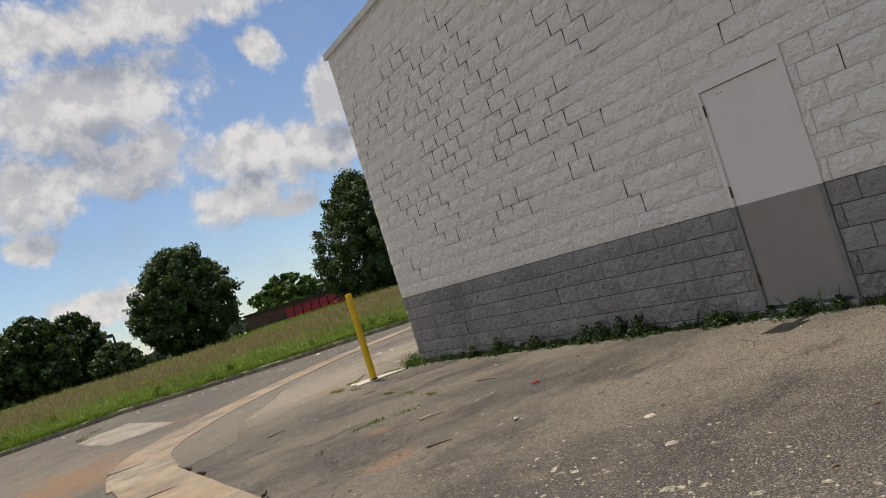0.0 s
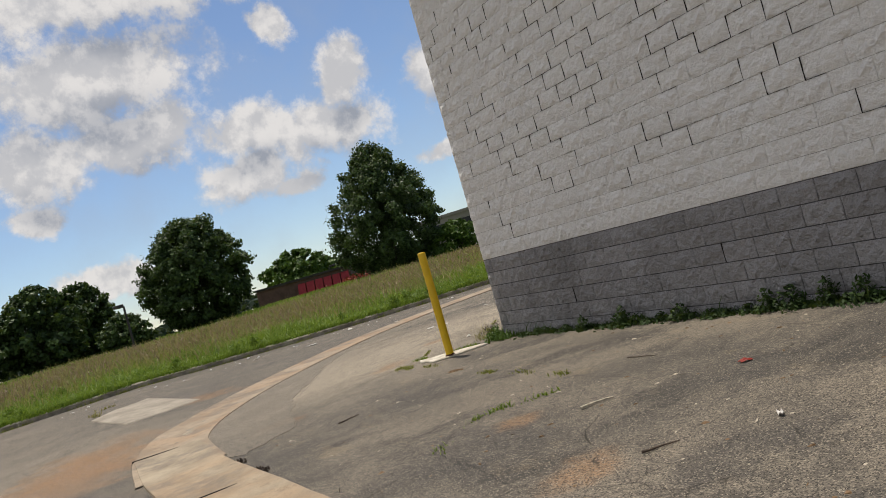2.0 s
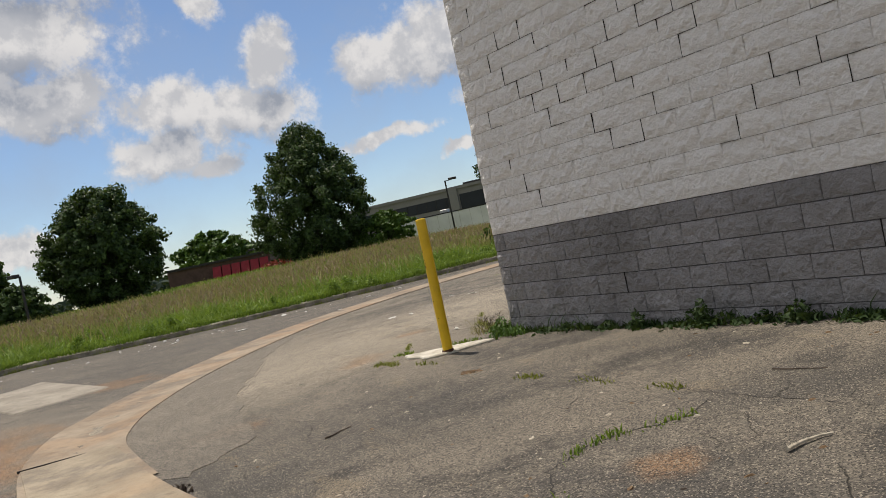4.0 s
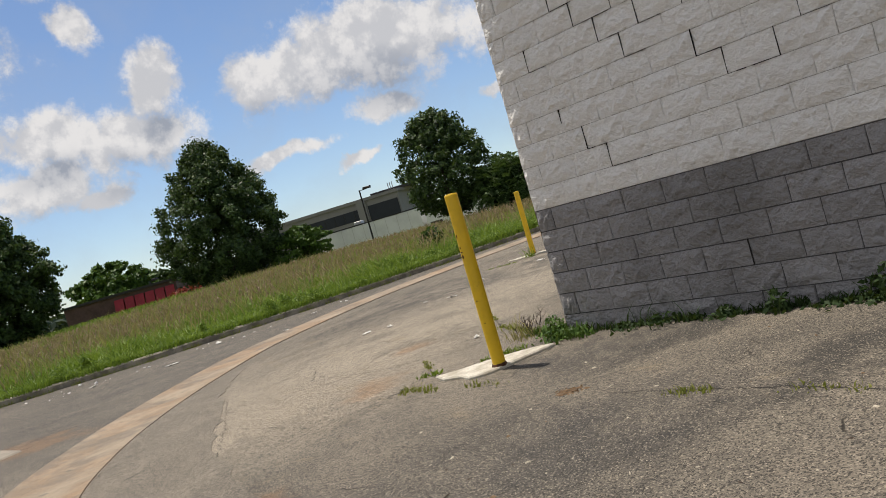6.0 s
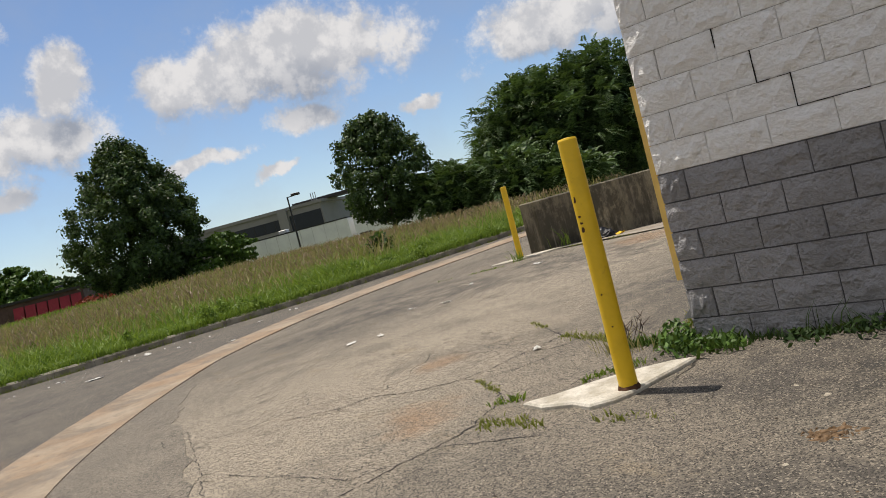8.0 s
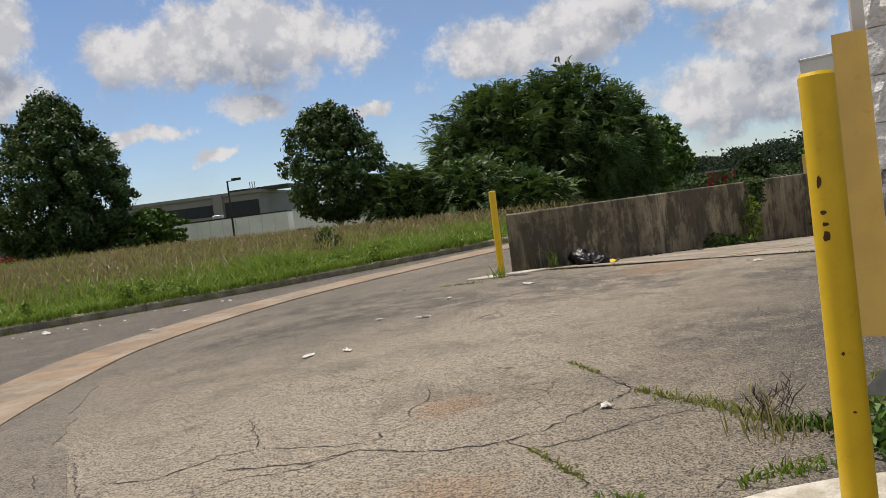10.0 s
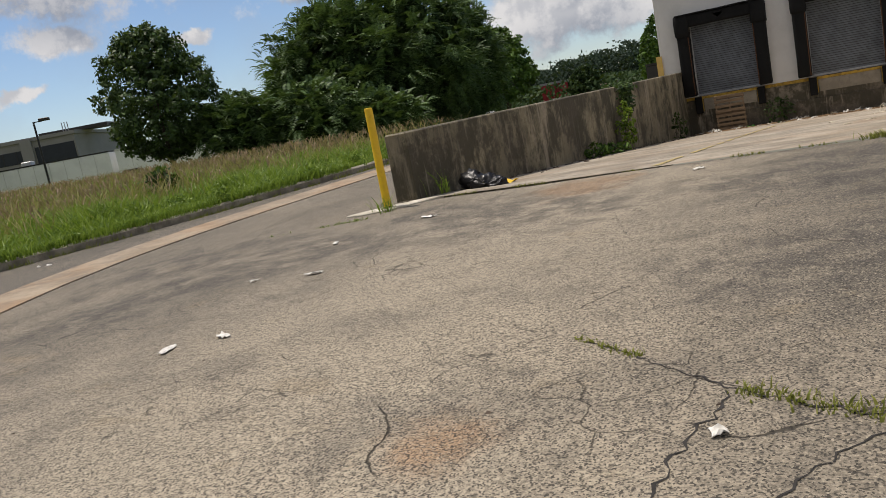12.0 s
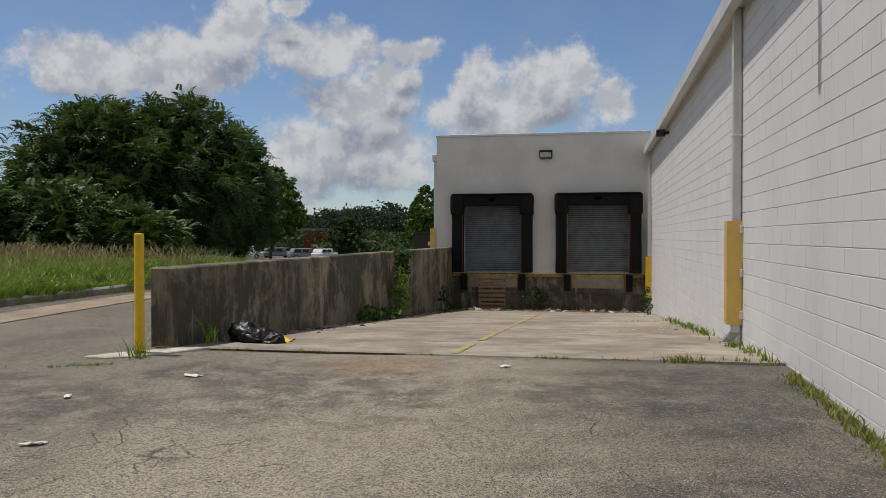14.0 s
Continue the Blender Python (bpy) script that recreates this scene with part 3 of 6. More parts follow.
dock = thing("wall_dock", (0, 0, 0), "white rendered loading dock wall with two bays", "wall", kind="structure")
DX0, DX1 = -7.96, 0.0
BAYS = [(-6.9, -4.68), (-3.02, -0.74)]
DOCK_Z, BAY_TOP, DOCK_TOP = -0.04, 2.62, 5.14
def dslab(x0, x1, z0, z1, y0=DOCK_Y, d=0.3):
    return boxm(x0, x1, y0, y0 + d, z0, z1)
xs = [DX0, BAYS[0][0], BAYS[0][1], BAYS[1][0], BAYS[1][1], DX1]
for i in (0, 2, 4):
    part("render", dslab(xs[i], xs[i + 1], DOCK_Z, BAY_TOP), M_RENDER, dock)
part("render", dslab(DX0, DX1, BAY_TOP, DOCK_TOP), M_RENDER, dock)
part("plinth", dslab(DX0, DX1, -0.78, DOCK_Z, DOCK_Y + 0.003), M_DOCKMID, dock, "stained bare concrete dock face")
part("plinth", dslab(DX0, DX1, -2.0, -0.78, DOCK_Y - 0.07), M_DOCKCONC, dock)
part("side_wall", boxm(DX0, DX0 + 0.3, DOCK_Y + 0.302, DOCK_Y + 20, -1.9, DOCK_TOP), M_RENDER, dock)
part("roof_slab", boxm(DX0 + 0.302, 12, DOCK_Y + 0.302, DOCK_Y + 20, DOCK_TOP - 0.4, DOCK_TOP - 0.1), M_RENDER, dock)
part("coping", boxm(DX0 - 0.03, DX1, DOCK_Y - 0.03, DOCK_Y + 0.33, DOCK_TOP + 0.002, DOCK_TOP + 0.09, bev=0.006), M_COPING, dock, "pale metal coping")
# ---- gutter, kerb, patches ----
def ribbon(path, half, z_lift, dip, steps=6, thick=0.05):
    """A strip along a plan path, laid on the lot, dished in the middle."""
    pts = []
    for (a, b), (c, d) in zip(path, path[1:]):
        for i in range(steps):
            pts.append((a + (c - a) * i / steps, b + (d - b) * i / steps))
    pts.append(path[-1])
    for _ in range(6):
        pts = [pts[0]] + [((p[0] + 2 * q[0] + r[0]) / 4, (p[1] + 2 * q[1] + r[1]) / 4) for p, q, r in zip(pts, pts[1:], pts[2:])] + [pts[-1]]
    vs, fs = [], []
    cols = (-1, -0.97, -0.5, 0, 0.5, 0.97, 1)
    for i, (x, y) in enumerate(pts):
        x2, y2 = pts[min(i + 1, len(pts) - 1)]
        x1, y1 = pts[max(i - 1, 0)]
        d = Vector((x2 - x1, y2 - y1, 0)).normalized()
        n = Vector((-d.y, d.x, 0))
        for c in cols:
            w = half * (1 + 0.02 * noise.noise((x * 1.5, y * 1.5, c)))
            px, py = x + n.x * c * w, y + n.y * c * w
            z = lot_z(px, py) + z_lift - (thick if abs(c) == 1 else 0) - dip * (1 - c * c)
            vs.append((px, py, z))
    m = len(cols)
    for i in range(len(pts) - 1):
        for j in range(m - 1):
            fs.append((i * m + j, i * m + j + 1, i * m + m + j + 1, i * m + m + j))
    me = bpy.data.meshes.new("ribbon")
    me.from_pydata(vs, [], fs)
    return me


gut = part("gutter", ribbon(PATH_GUT[:6], 0.45, 0.024, 0.012), M_GUTTER)
tagged(gut, "pale concrete valley gutter edged by crumbling asphalt", "gutter", kind="structure")
gut2 = part("gutter", ribbon(PATH_GUT[4:], 0.52, 0.018, 0.010), M_GUTTERCLAY)
tagged(gut2, "curving concrete gutter covered with orange clay", "gutter", kind="structure")


for n, owner in ((3, gut), (5, gut2)):
    (ax, ay), (bx, by) = PATH_GUT[n - 1], PATH_GUT[n + 1]
    jx, jy = PATH_GUT[n]
    ob = part("joint", boxm(-0.009, 0.009, -0.47, 0.47, -0.02, 0.004), M_CRACK, owner)
    ob.matrix_world = pose(jx, jy, lot_z(jx, jy) + 0.0145, 0, 0, math.degrees(math.atan2(by - ay, bx - ax)))


def kerb_piece(y0, y1):
    bm = bmesh.new()
    prof = [(0.0, -0.12), (0.0, 0.12), (-0.035, 0.155), (-0.15, 0.16), (-0.15, -0.12)]
    rings = []
    n = max(2, round((y1 - y0) / 0.6))
    for i in range(n + 1):
        y = y0 + (y1 - y0) * i / n
        k = kerb_x(y)
        rings.append([bm.verts.new((k + px, y, lot_z(k, y) + pz + 0.006 * noise.noise((y * 2, px * 9, 3)))) for px, pz in prof])
    for a, b in zip(rings, rings[1:]):
        for i in range(len(prof)):
            j = (i + 1) % len(prof)
            bm.faces.new((a[i], b[i], b[j], a[j]))
    bm.faces.new(rings[0])
    bm.faces.new(rings[-1][::-1])
    bmesh.ops.recalc_face_normals(bm, faces=bm.faces)
    return bm


kerb = thing("kerb", (0, 0, 0), "weathered concrete kerb along the lawn", "kerb", kind="structure")
y = -28.0
while y < 60:
    part("kerb_stone", kerb_piece(y, y + 2.99), M_KERB, kerb)
    y += 3.0


def ground_slab(name, corners, mat, thick, label, cat, bev=0.01):
    """A thin slab with the given plan outline laid on the lot."""
    bm = bmesh.new()
    top = [bm.verts.new((x, y, lot_z(x, y) + thick)) for x, y in corners]
    f = bm.faces.new(top)
    r = bmesh.ops.extrude_face_region(bm, geom=[f])
    for v in r["geom"]:
        if isinstance(v, bmesh.types.BMVert):
            v.co.z -= thick + 0.06
    bmesh.ops.recalc_face_normals(bm, faces=bm.faces)
    bmesh.ops.bevel(bm, geom=[e for e in bm.edges if all(v in top for v in e.verts)], offset=bev, segments=1, affect="EDGES")
    bmesh.ops.triangulate(bm, faces=[f for f in bm.faces if len(f.verts) > 4])
    ob = part(name, bm, mat)
    return tagged(ob, label, cat, kind="structure")


def patch_sheet(c, lift):
    """A four-cornered patch that follows the lie of the lot, with its rim turned down."""
    me = grid_mesh(lines((-0.02, 0.0, 0.02), (0.0, 1.0, 0.08), (1.0, 1.02, 0.02)), lines((-0.03, 0.0, 0.03), (0.0, 1.0, 0.1), (1.0, 1.03, 0.03)), lambda u, v: 0.0)
    for p in me.vertices:
        u, v = p.co.x, p.co.y
        x, y = [(c[0][i] * (1 - u) + c[1][i] * u) * (1 - v) + (c[3][i] * (1 - u) + c[2][i] * u) * v for i in (0, 1)]
        rim = u < 0 or v < 0 or u > 1 or v > 1
        p.co = (x, y, lot_z(x, y) + (-0.03 if rim else lift))
    return me


tagged(part("pavement_patch", patch_sheet([(-9.15, -5.4), (-6.2, -4.93), (-7.3, -3.38), (-10.9, -4.0)], 0.018), M_PATCH), "pale concrete patch set into the asphalt", "patch", kind="structure")


# smoother resealed asphalt between the gutter's arc and a ragged seam
seam = [(1.5, -4.45), (0.9, -3.62), (-0.6, -3.27), (-2.0, -2.85), (-3.4, -2.12), (-5.1, -1.3), (-6.6, -0.5), (-8.0, 0.5)]
rs = random.Random(21)
edge = []
for (ax, ay), (bx, by) in zip(seam, seam[1:]):
    edge += [(ax + (bx - ax) * f + rs.gauss(0, 0.035), ay + (by - ay) * f + rs.gauss(0, 0.035)) for f in (0, 0.17, 0.33, 0.5, 0.67, 0.83)]
inner = [(-8.3, 0.25), (-7.1, -0.9), (-6.1, -1.8), (-4.7, -2.9), (-2.9, -3.95), (-1.2, -4.6), (1.0, -4.75)]
ground_slab("pavement_strip", edge + inner, M_RESEAL, 0.006, "smooth resealed asphalt strip beside the curving gutter", "asphalt", 0.003)


pad1 = [(-0.66, -1.16), (-0.5, -1.02), (-0.33, -0.78), (-0.12, -0.58), (0.06, -0.46), (0.2, -0.42), (0.17, -0.62), (0.12, -0.85), (0.1, -1.02), (0.04, -1.16), (-0.08, -1.26), (-0.24, -1.2), (-0.45, -1.24)]
ground_slab("bollard_footing", pad1, M_PADPAINT, 0.03, "broken white-painted concrete footing round the bollard", "footing", 0.012)
pad2 = [(-7.85, 7.05), (-7.65, 7.3), (-7.3, 7.58), (-6.95, 7.8), (-6.65, 7.85), (-6.85, 7.6), (-7.05, 7.35), (-7.25, 7.15), (-7.55, 7.02)]
ground_slab("bollard_footing", pad2, M_PADPAINT, 0.03, "white-painted concrete footing at the wall's end", "footing", 0.012)

# ---- bollards ----
def pipe_bollard(x, y, h, label, scars):
    b = thing("bollard", (x, y, lot_z(x, y)), label, "bollard", "yellow bollards")
    bm = cyl(bmesh.new(), (0, 0, -0.06), (0, 0, h - 0.012), 0.0585, seg=32, cap=False)
    top = bmesh.ops.create_cone(bm, cap_ends=False, segments=32, radius1=0.0585, radius2=0.052, depth=0.012, matrix=Matrix.Translation((0, 0, h - 0.006)))
    part("pipe", bm, M_YEL, b, smooth=True)
    bm = bmesh.new()
    bmesh.ops.create_uvsphere(bm, u_segments=32, v_segments=8, radius=0.0525, matrix=Matrix.Translation((0, 0, h - 0.004)) @ Matrix.Diagonal((1, 1, 0.16, 1)))
    part("cap", bm, M_YEL, b, "domed yellow concrete fill", smooth=True)
    bm = bmesh.new()
    bmesh.ops.create_cone(bm, cap_ends=False, segments=28, radius1=0.075, radius2=0.060, depth=0.03, matrix=Matrix.Translation((0, 0, 0.036)))
    for v in bm.verts:
        v.co += Vector((noise.noise(v.co * 40), noise.noise(v.co * 40 + Vector((9, 0, 0))), noise.noise(v.co * 50))) * 0.008
    part("rust_collar", bm, M_RUST, b, "rusty collar at the foot")
    for ang, z, w, hh in scars:
        bm = bmesh.new()
        rnd = random.Random(int(z * 100))
        ring = [(w * (0.6 + 0.6 * rnd.random()) * math.cos(t), hh * (0.6 + 0.6 * rnd.random()) * math.sin(t)) for t in [i * 0.7 for i in range(9)]]
        bm.faces.new([bm.verts.new((0.0592 * math.cos(ang + u / 0.0585), 0.0592 * math.sin(ang + u / 0.0585), z + v)) for u, v in ring])
        part("paint_scar", bm, M_RUST, b, "flaked paint scar")
    return b


face = math.atan2(-4.1 + 0.97, 1.2 - 0.03)
pipe_bollard(0.03, -0.97, 1.57, "tall yellow steel pipe bollard with flaked paint", [(face - 0.55, 1.20, 0.010, 0.022), (face - 0.5, 1.10, 0.012, 0.010), (face - 0.42, 1.06, 0.013, 0.008), (face - 0.4, 1.02, 0.016, 0.020), (face - 0.2, 0.62, 0.006, 0.007), (face + 0.1, 0.42, 0.008, 0.005)])
pipe_bollard(-7.31, 7.34, 1.46, "yellow steel pipe bollard before the retaining wall", [])

# ---- steel door in the south wall ----
door = thing("door_1", (DOOR_X0, 0, DOOR_Z0), "closed flush steel door painted in the wall's two colours", "door", kind="structure")
W, H = DOOR_X1 - DOOR_X0, DOOR_Z1 - DOOR_Z0
BZ = BAND - DOOR_Z0
for nm, a in (("frame_jamb", (0, 0.05)), ("frame_jamb", (W - 0.05, W))):
    part(nm, boxm(a[0], a[1], -0.012, 0.12, 0, BZ, bev=0.003), M_FRAMELO, door)
    part(nm, boxm(a[0], a[1], -0.012, 0.12, BZ, H - 0.1, bev=0.003), M_DOORHI, door)
part("frame_head", boxm(0, W, -0.012, 0.12, H - 0.1, H, bev=0.003), M_DOORHI, door)
part("leaf", boxm(0.055, W - 0.055, 0.012, 0.06, 0.03, BZ), M_DOORLO, door, "lower half painted grey")
part("leaf", boxm(0.055, W - 0.055, 0.012, 0.06, BZ, H - 0.106), M_DOORHI, door, "upper half painted off-white")
part("sweep", boxm(0.055, W - 0.055, 0.004, 0.012, 0.034, 0.06), M_STEEL, door, "metal door sweep")
part("threshold", boxm(-0.02, W + 0.02, -0.07, 0.12, -0.05, 0.012, bev=0.004), M_STEEL, door, "metal threshold")
for z in (0.25, 1.1, 1.9):
    part("hinge", cyl(bmesh.new(), (0.052, -0.002, z), (0.052, -0.002, z + 0.11), 0.009, seg=10), M_RUST, door, "rusty hinge")
for x in (0.25, 0.29):
    part("screw_hole", cyl(bmesh.new(), (x, 0.0105, H - 0.17), (x, 0.014, H - 0.17), 0.008, seg=8), M_DARK, door)
step = part("door_step", boxm(DOOR_X0 + 0.02, DOOR_X0 + 0.5, -0.16, 0.008, -0.2, 0.0, bev=0.01), M_FRAMELO)
tagged(step, "broken concrete step under the steel door", "step")

# roof edge of the south wall
bm = boxm(-0.06, E1, -0.05, 0.36, 5.585, 5.70, bev=0.008)
tagged(part("trim_coping", bm, M_COPING), "pale metal coping along the top of the block wall", "coping", kind="structure")
tagged(part("roof", boxm(0.302, E1, 0.302, DOCK_Y - 0.004, EAVE - 0.25, EAVE - 0.02), M_COPING), "flat roof over the block building", "roof", kind="structure")
tagged(part("wall_east", boxm(E1 + 0.002, E1 + 0.3, 0, DOCK_Y + 20, -1, 5.6), M_CREAMB), "plain wall closing the far side of the building", "wall", kind="structure")
# eave of the west wall
eave = thing("eave", (0, 0, 0), "white metal gutter and soffit along the roof edge", "eave", kind="structure")
part("soffit", boxm(-0.235, 0.10, 0.31, DOCK_Y - 0.04, EAVE + 0.002, EAVE + 0.03), M_SPOUT, eave)
for i in range(9):
    y0 = 0.31 + i * 3.18
    part("gutter_length", boxm(-0.26, -0.237, y0, min(y0 + 3.175, DOCK_Y - 0.04), EAVE - 0.095, EAVE + 0.14, bev=0.004), M_SPOUT, eave)
    part('gutter_bottom', boxm(-0.2365, -0.13, y0, min(y0 + 3.175, DOCK_Y - 0.04), EAVE - 0.095, EAVE - 0.085), M_SPOUT, eave)
part("roof_edge", boxm(-0.235, 0.3, 0.31, DOCK_Y - 0.04, EAVE + 0.11, EAVE + 0.15), M_COPING, eave)

# ---- downspouts and their guards ----
def downspout(y, top, foot, name_label):
    d = thing("downspout", (-0.075, y, foot), name_label, "downspout", "downspouts")
    h = top - foot
    part("pipe", boxm(-0.055, 0.055, -0.06, 0.06, 0, h, bev=0.012), M_SPOUT, d)
    for z in (0.35 * h, 0.62 * h):
        part("strap", boxm(-0.06, 0.072, -0.066, 0.066, z, z + 0.022, bev=0.003), M_SPOUT, d)
    bm = boxm(-0.06, 0.06, -0.062, 0.062, 0.03, 0.16)
    for v in bm.verts:
        if v.co.z < 0.1:
            v.co.x -= 0.12
    part("shoe", bm, M_STEEL, d, "bent metal outlet shoe")
    return d


def guard(y, z0, z1, mat, label):
    g = thing("downspout_guard", (0, y, z0), label, "guard", "downspout guards")
    h = z1 - z0
    t = 0.008
    bm = boxm(-0.205, -0.205 + t, -0.11, 0.11, 0, h)
    part("web", bm, mat, g)
    part("flange", boxm(-0.205 + t, -0.012, -0.11, -0.11 + t, 0, h), mat, g)
    part("flange", boxm(-0.205 + t, -0.012, 0.11 - t, 0.11, 0, h), mat, g)
    for z in (0.08, h / 2 - 0.05, h - 0.16):
        part("bracket", boxm(-0.04, -0.001, -0.16, -0.1105, z, z + 0.1, bev=0.003), M_SPOUT, g, "white bolted bracket")
    return g


downspout(0.42, EAVE, -0.06, "white downspout beside the building's corner")
downspout(9.98, EAVE, -0.1, "white metal downspout fixed to the block wall")
downspout(28.55, EAVE, -1.38, "white metal downspout beside the dock")
guard(0.42, 0.27, 1.72, M_YELPALE, "faded yellow steel channel guarding the corner downspout")
guard(9.98, 0.17, 1.56, M_YELPALE, "dull yellow steel channel guarding the downspout")
guard(28.55, -0.86, 0.64, M_YEL, "bright yellow steel channel guarding the dock downspout")

# ---- loading dock ----
def shelter(x0, x1, label):
    s = thing("dock_shelter", (0, DOCK_Y, DOCK_Z), label, "dock shelter", "dock shelters")
    o = 0.40
    top = BAY_TOP - DOCK_Z
    def lump(bm, amt=0.018):
        bmesh.ops.subdivide_edges(bm, edges=bm.edges[:], cuts=3, use_grid_fill=True)
        for v in bm.verts:
            v.co += Vector((noise.noise(v.co * 3.1), noise.noise(v.co * 2.7 + Vector((5, 0, 0))), noise.noise(v.co * 2.9 + Vector((0, 5, 0))))) * amt
        return bm
    for a, b, inner in ((x0 - o, x0 + 0.02, 1), (x1 - 0.02, x1 + o, -1)):
        bm = boxm(a, b, -0.42, -0.004, 0.05, top - 0.1, bev=0.03)
        part("side_pad", lump(bm), M_RUBBER, s, smooth=True)
        e = b if inner == 1 else a
        part("wear_strip", boxm(e - 0.03 if inner == 1 else e, e if inner == 1 else e + 0.03, -0.432, -0.42, 0.1, top - 0.3), M_RUST, s, "brown wear strip")
        m = (a + b) / 2
        part("corner_cover", lump(boxm(m - 0.25, m + 0.25, -0.47, -0.1, top - 0.45, top + 0.31, bev=0.04), 0.035), M_RUBBER, s, "scuffed black corner cover", smooth=True)
    part("head_pad", lump(boxm(x0 - 0.2, x1 + 0.2, -0.43, -0.004, top - 0.12, top + 0.30, bev=0.03)), M_RUBBER, s, smooth=True)
    part("head_flap", lump(boxm(x0 - 0.38, x1 + 0.38, -0.50, -0.004, top + 0.30, top + 0.345, bev=0.008), 0.012), M_RUBBER, s)
    bm = bmesh.new()
    c = (x0 + x1) / 2
    bm.faces.new([bm.verts.new(p) for p in ((c - 0.17, -0.455, top + 0.17), (c + 0.17, -0.455, top + 0.17), (c, -0.455, top + 0.03))])
    bmesh.ops.solidify(bm, geom=bm.faces[:], thickness=0.006)
    part("maker_plate", bm, M_COPING, s, "dull triangular plate")
    return s


def roller_door(x0, x1, label):
    d = thing("roller_door", (0, DOCK_Y, DOCK_Z), label, "roller door", "dock doors")
    h = BAY_TOP - DOCK_Z
    n = 33
    p = (h - 0.08) / n
    first = boxm(x0 + 0.03, x1 - 0.03, 0.15, 0.168, 0.0, p * 0.80)
    for f in first.faces:
        f.smooth = False
    for v in first.verts:
        if v.co.y < 0.16 and v.co.z > 0.01:
            v.co.z -= 0.022
    slat_me = mesh_of(first, "slat")
    slat_me.materials.append(M_SHUTTER)
    for i in range(n):
        ob = new("slat", slat_me)
        ob.parent = d
        ob.location = (0, 0, 0.08 + i * p)
    part("backing", boxm(x0, x1, 0.185, 0.2, 0.0, h), M_DARK, d)
    part("bottom_bar", boxm(x0 + 0.02, x1 - 0.02, 0.13, 0.168, 0.004, 0.075, bev=0.006), M_STEEL, d)
    part("guide", boxm(x0, x0 + 0.028, 0.10, 0.168, 0.0, h), M_STEEL, d)
    part("guide", boxm(x1 - 0.028, x1, 0.10, 0.168, 0.0, h), M_STEEL, d)
    return d


for n, (a, b) in enumerate(BAYS):
    shelter(a, b, "black foam dock shelter, scuffed and sagging")
    roller_door(a, b, "closed grey slatted roller door, bluish with age" if n == 0 else "closed grey slatted roller door, streaked with grime")
    for x in (a + 0.02, b - 0.02):
        bp = thing("dock_bumper", (x, DOCK_Y - 0.02, -0.42), "black rubber dock bumper stained with rust", "bumper", "dock bumpers")
        part("block", boxm(-0.12, 0.12, -0.13, -0.004, -0.24, 0.36, bev=0.012), M_RUBBER, bp)
        part("plate", boxm(-0.125, 0.125, -0.002, 0.016, -0.14, 0.32), M_RUST, bp)
    pit = thing("dock_leveller", ((a + b) / 2, DOCK_Y, DOCK_Z), "recessed dock leveller with worn yellow edges", "leveller", "dock levellers")
    hw = (b - a) / 2 - 0.17
    part("lip", boxm(-hw, hw, -0.05, -0.002, -0.10, -0.012, bev=0.004), M_YELOLD, pit)
    part("edge", boxm(-hw - 0.05, -hw, -0.028, -0.003, -0.55, -0.012), M_YELOLD, pit)
    part("edge", boxm(hw, hw + 0.05, -0.028, -0.003, -0.55, -0.012), M_YELOLD, pit)
    part("lip_plate", boxm(-hw + 0.03, hw - 0.03, -0.02, -0.003, -0.52, -0.105), M_PATCH, pit, "pale dusty concrete infill")
for a, b in ((DX0 + 0.55, BAYS[0][0] - 0.12), (BAYS[0][1] + 0.12, BAYS[1][0] - 0.12), (BAYS[1][1] + 0.12, -0.25)):
    tagged(part("trim_dock_edge", boxm(a, b, DOCK_Y - 0.034, DOCK_Y + 0.001, DOCK_Z - 0.11, DOCK_Z - 0.002, bev=0.004), M_YELOLD), "worn yellow steel angle along the dock edge", "edge trim", kind="structure")

wp = thing("wall_light", (-3.80, DOCK_Y, 4.40), "dark boxy wall light over the dock", "wall light")
part("housing", boxm(-0.24, 0.24, -0.2, -0.004, -0.14, 0.14, bev=0.03), M_DARK, wp)
part("lens", boxm(-0.2, 0.2, -0.208, -0.199, -0.10, 0.09, bev=0.004), M_LENS, wp, "dull pale lens")
part("hood", boxm(-0.25, 0.25, -0.23, -0.004, 0.141, 0.165, bev=0.004), M_DARK, wp)

for y, reach, half in ((21.4, 0.34, 0.10), (6.1, 0.52, 0.055)):
    fl = thing("flood_light", (0, y, EAVE - 0.10), "dark floodlight reaching out under the eave", "floodlight", "eave lights")
    part("housing", boxm(-reach, -0.10, -half, half, -0.24, -0.05, bev=0.02), M_DARK, fl)
    part("bracket", boxm(-0.10, -0.001, -0.03, 0.03, -0.18, -0.10), M_DARK, fl)
# out of view; added so that its shadow falls on the ground by the door
wl = thing("wall_light", (7.15, 0, 3.75), "unseen dark wall light, added for its shadow by the door", "wall light")
part("arm", boxm(-0.03, 0.03, -0.3, -0.008, -0.03, 0.03), M_DARK, wl)
part("head", boxm(-0.14, 0.14, -0.62, -0.3, -0.06, 0.06, bev=0.02), M_DARK, wl)

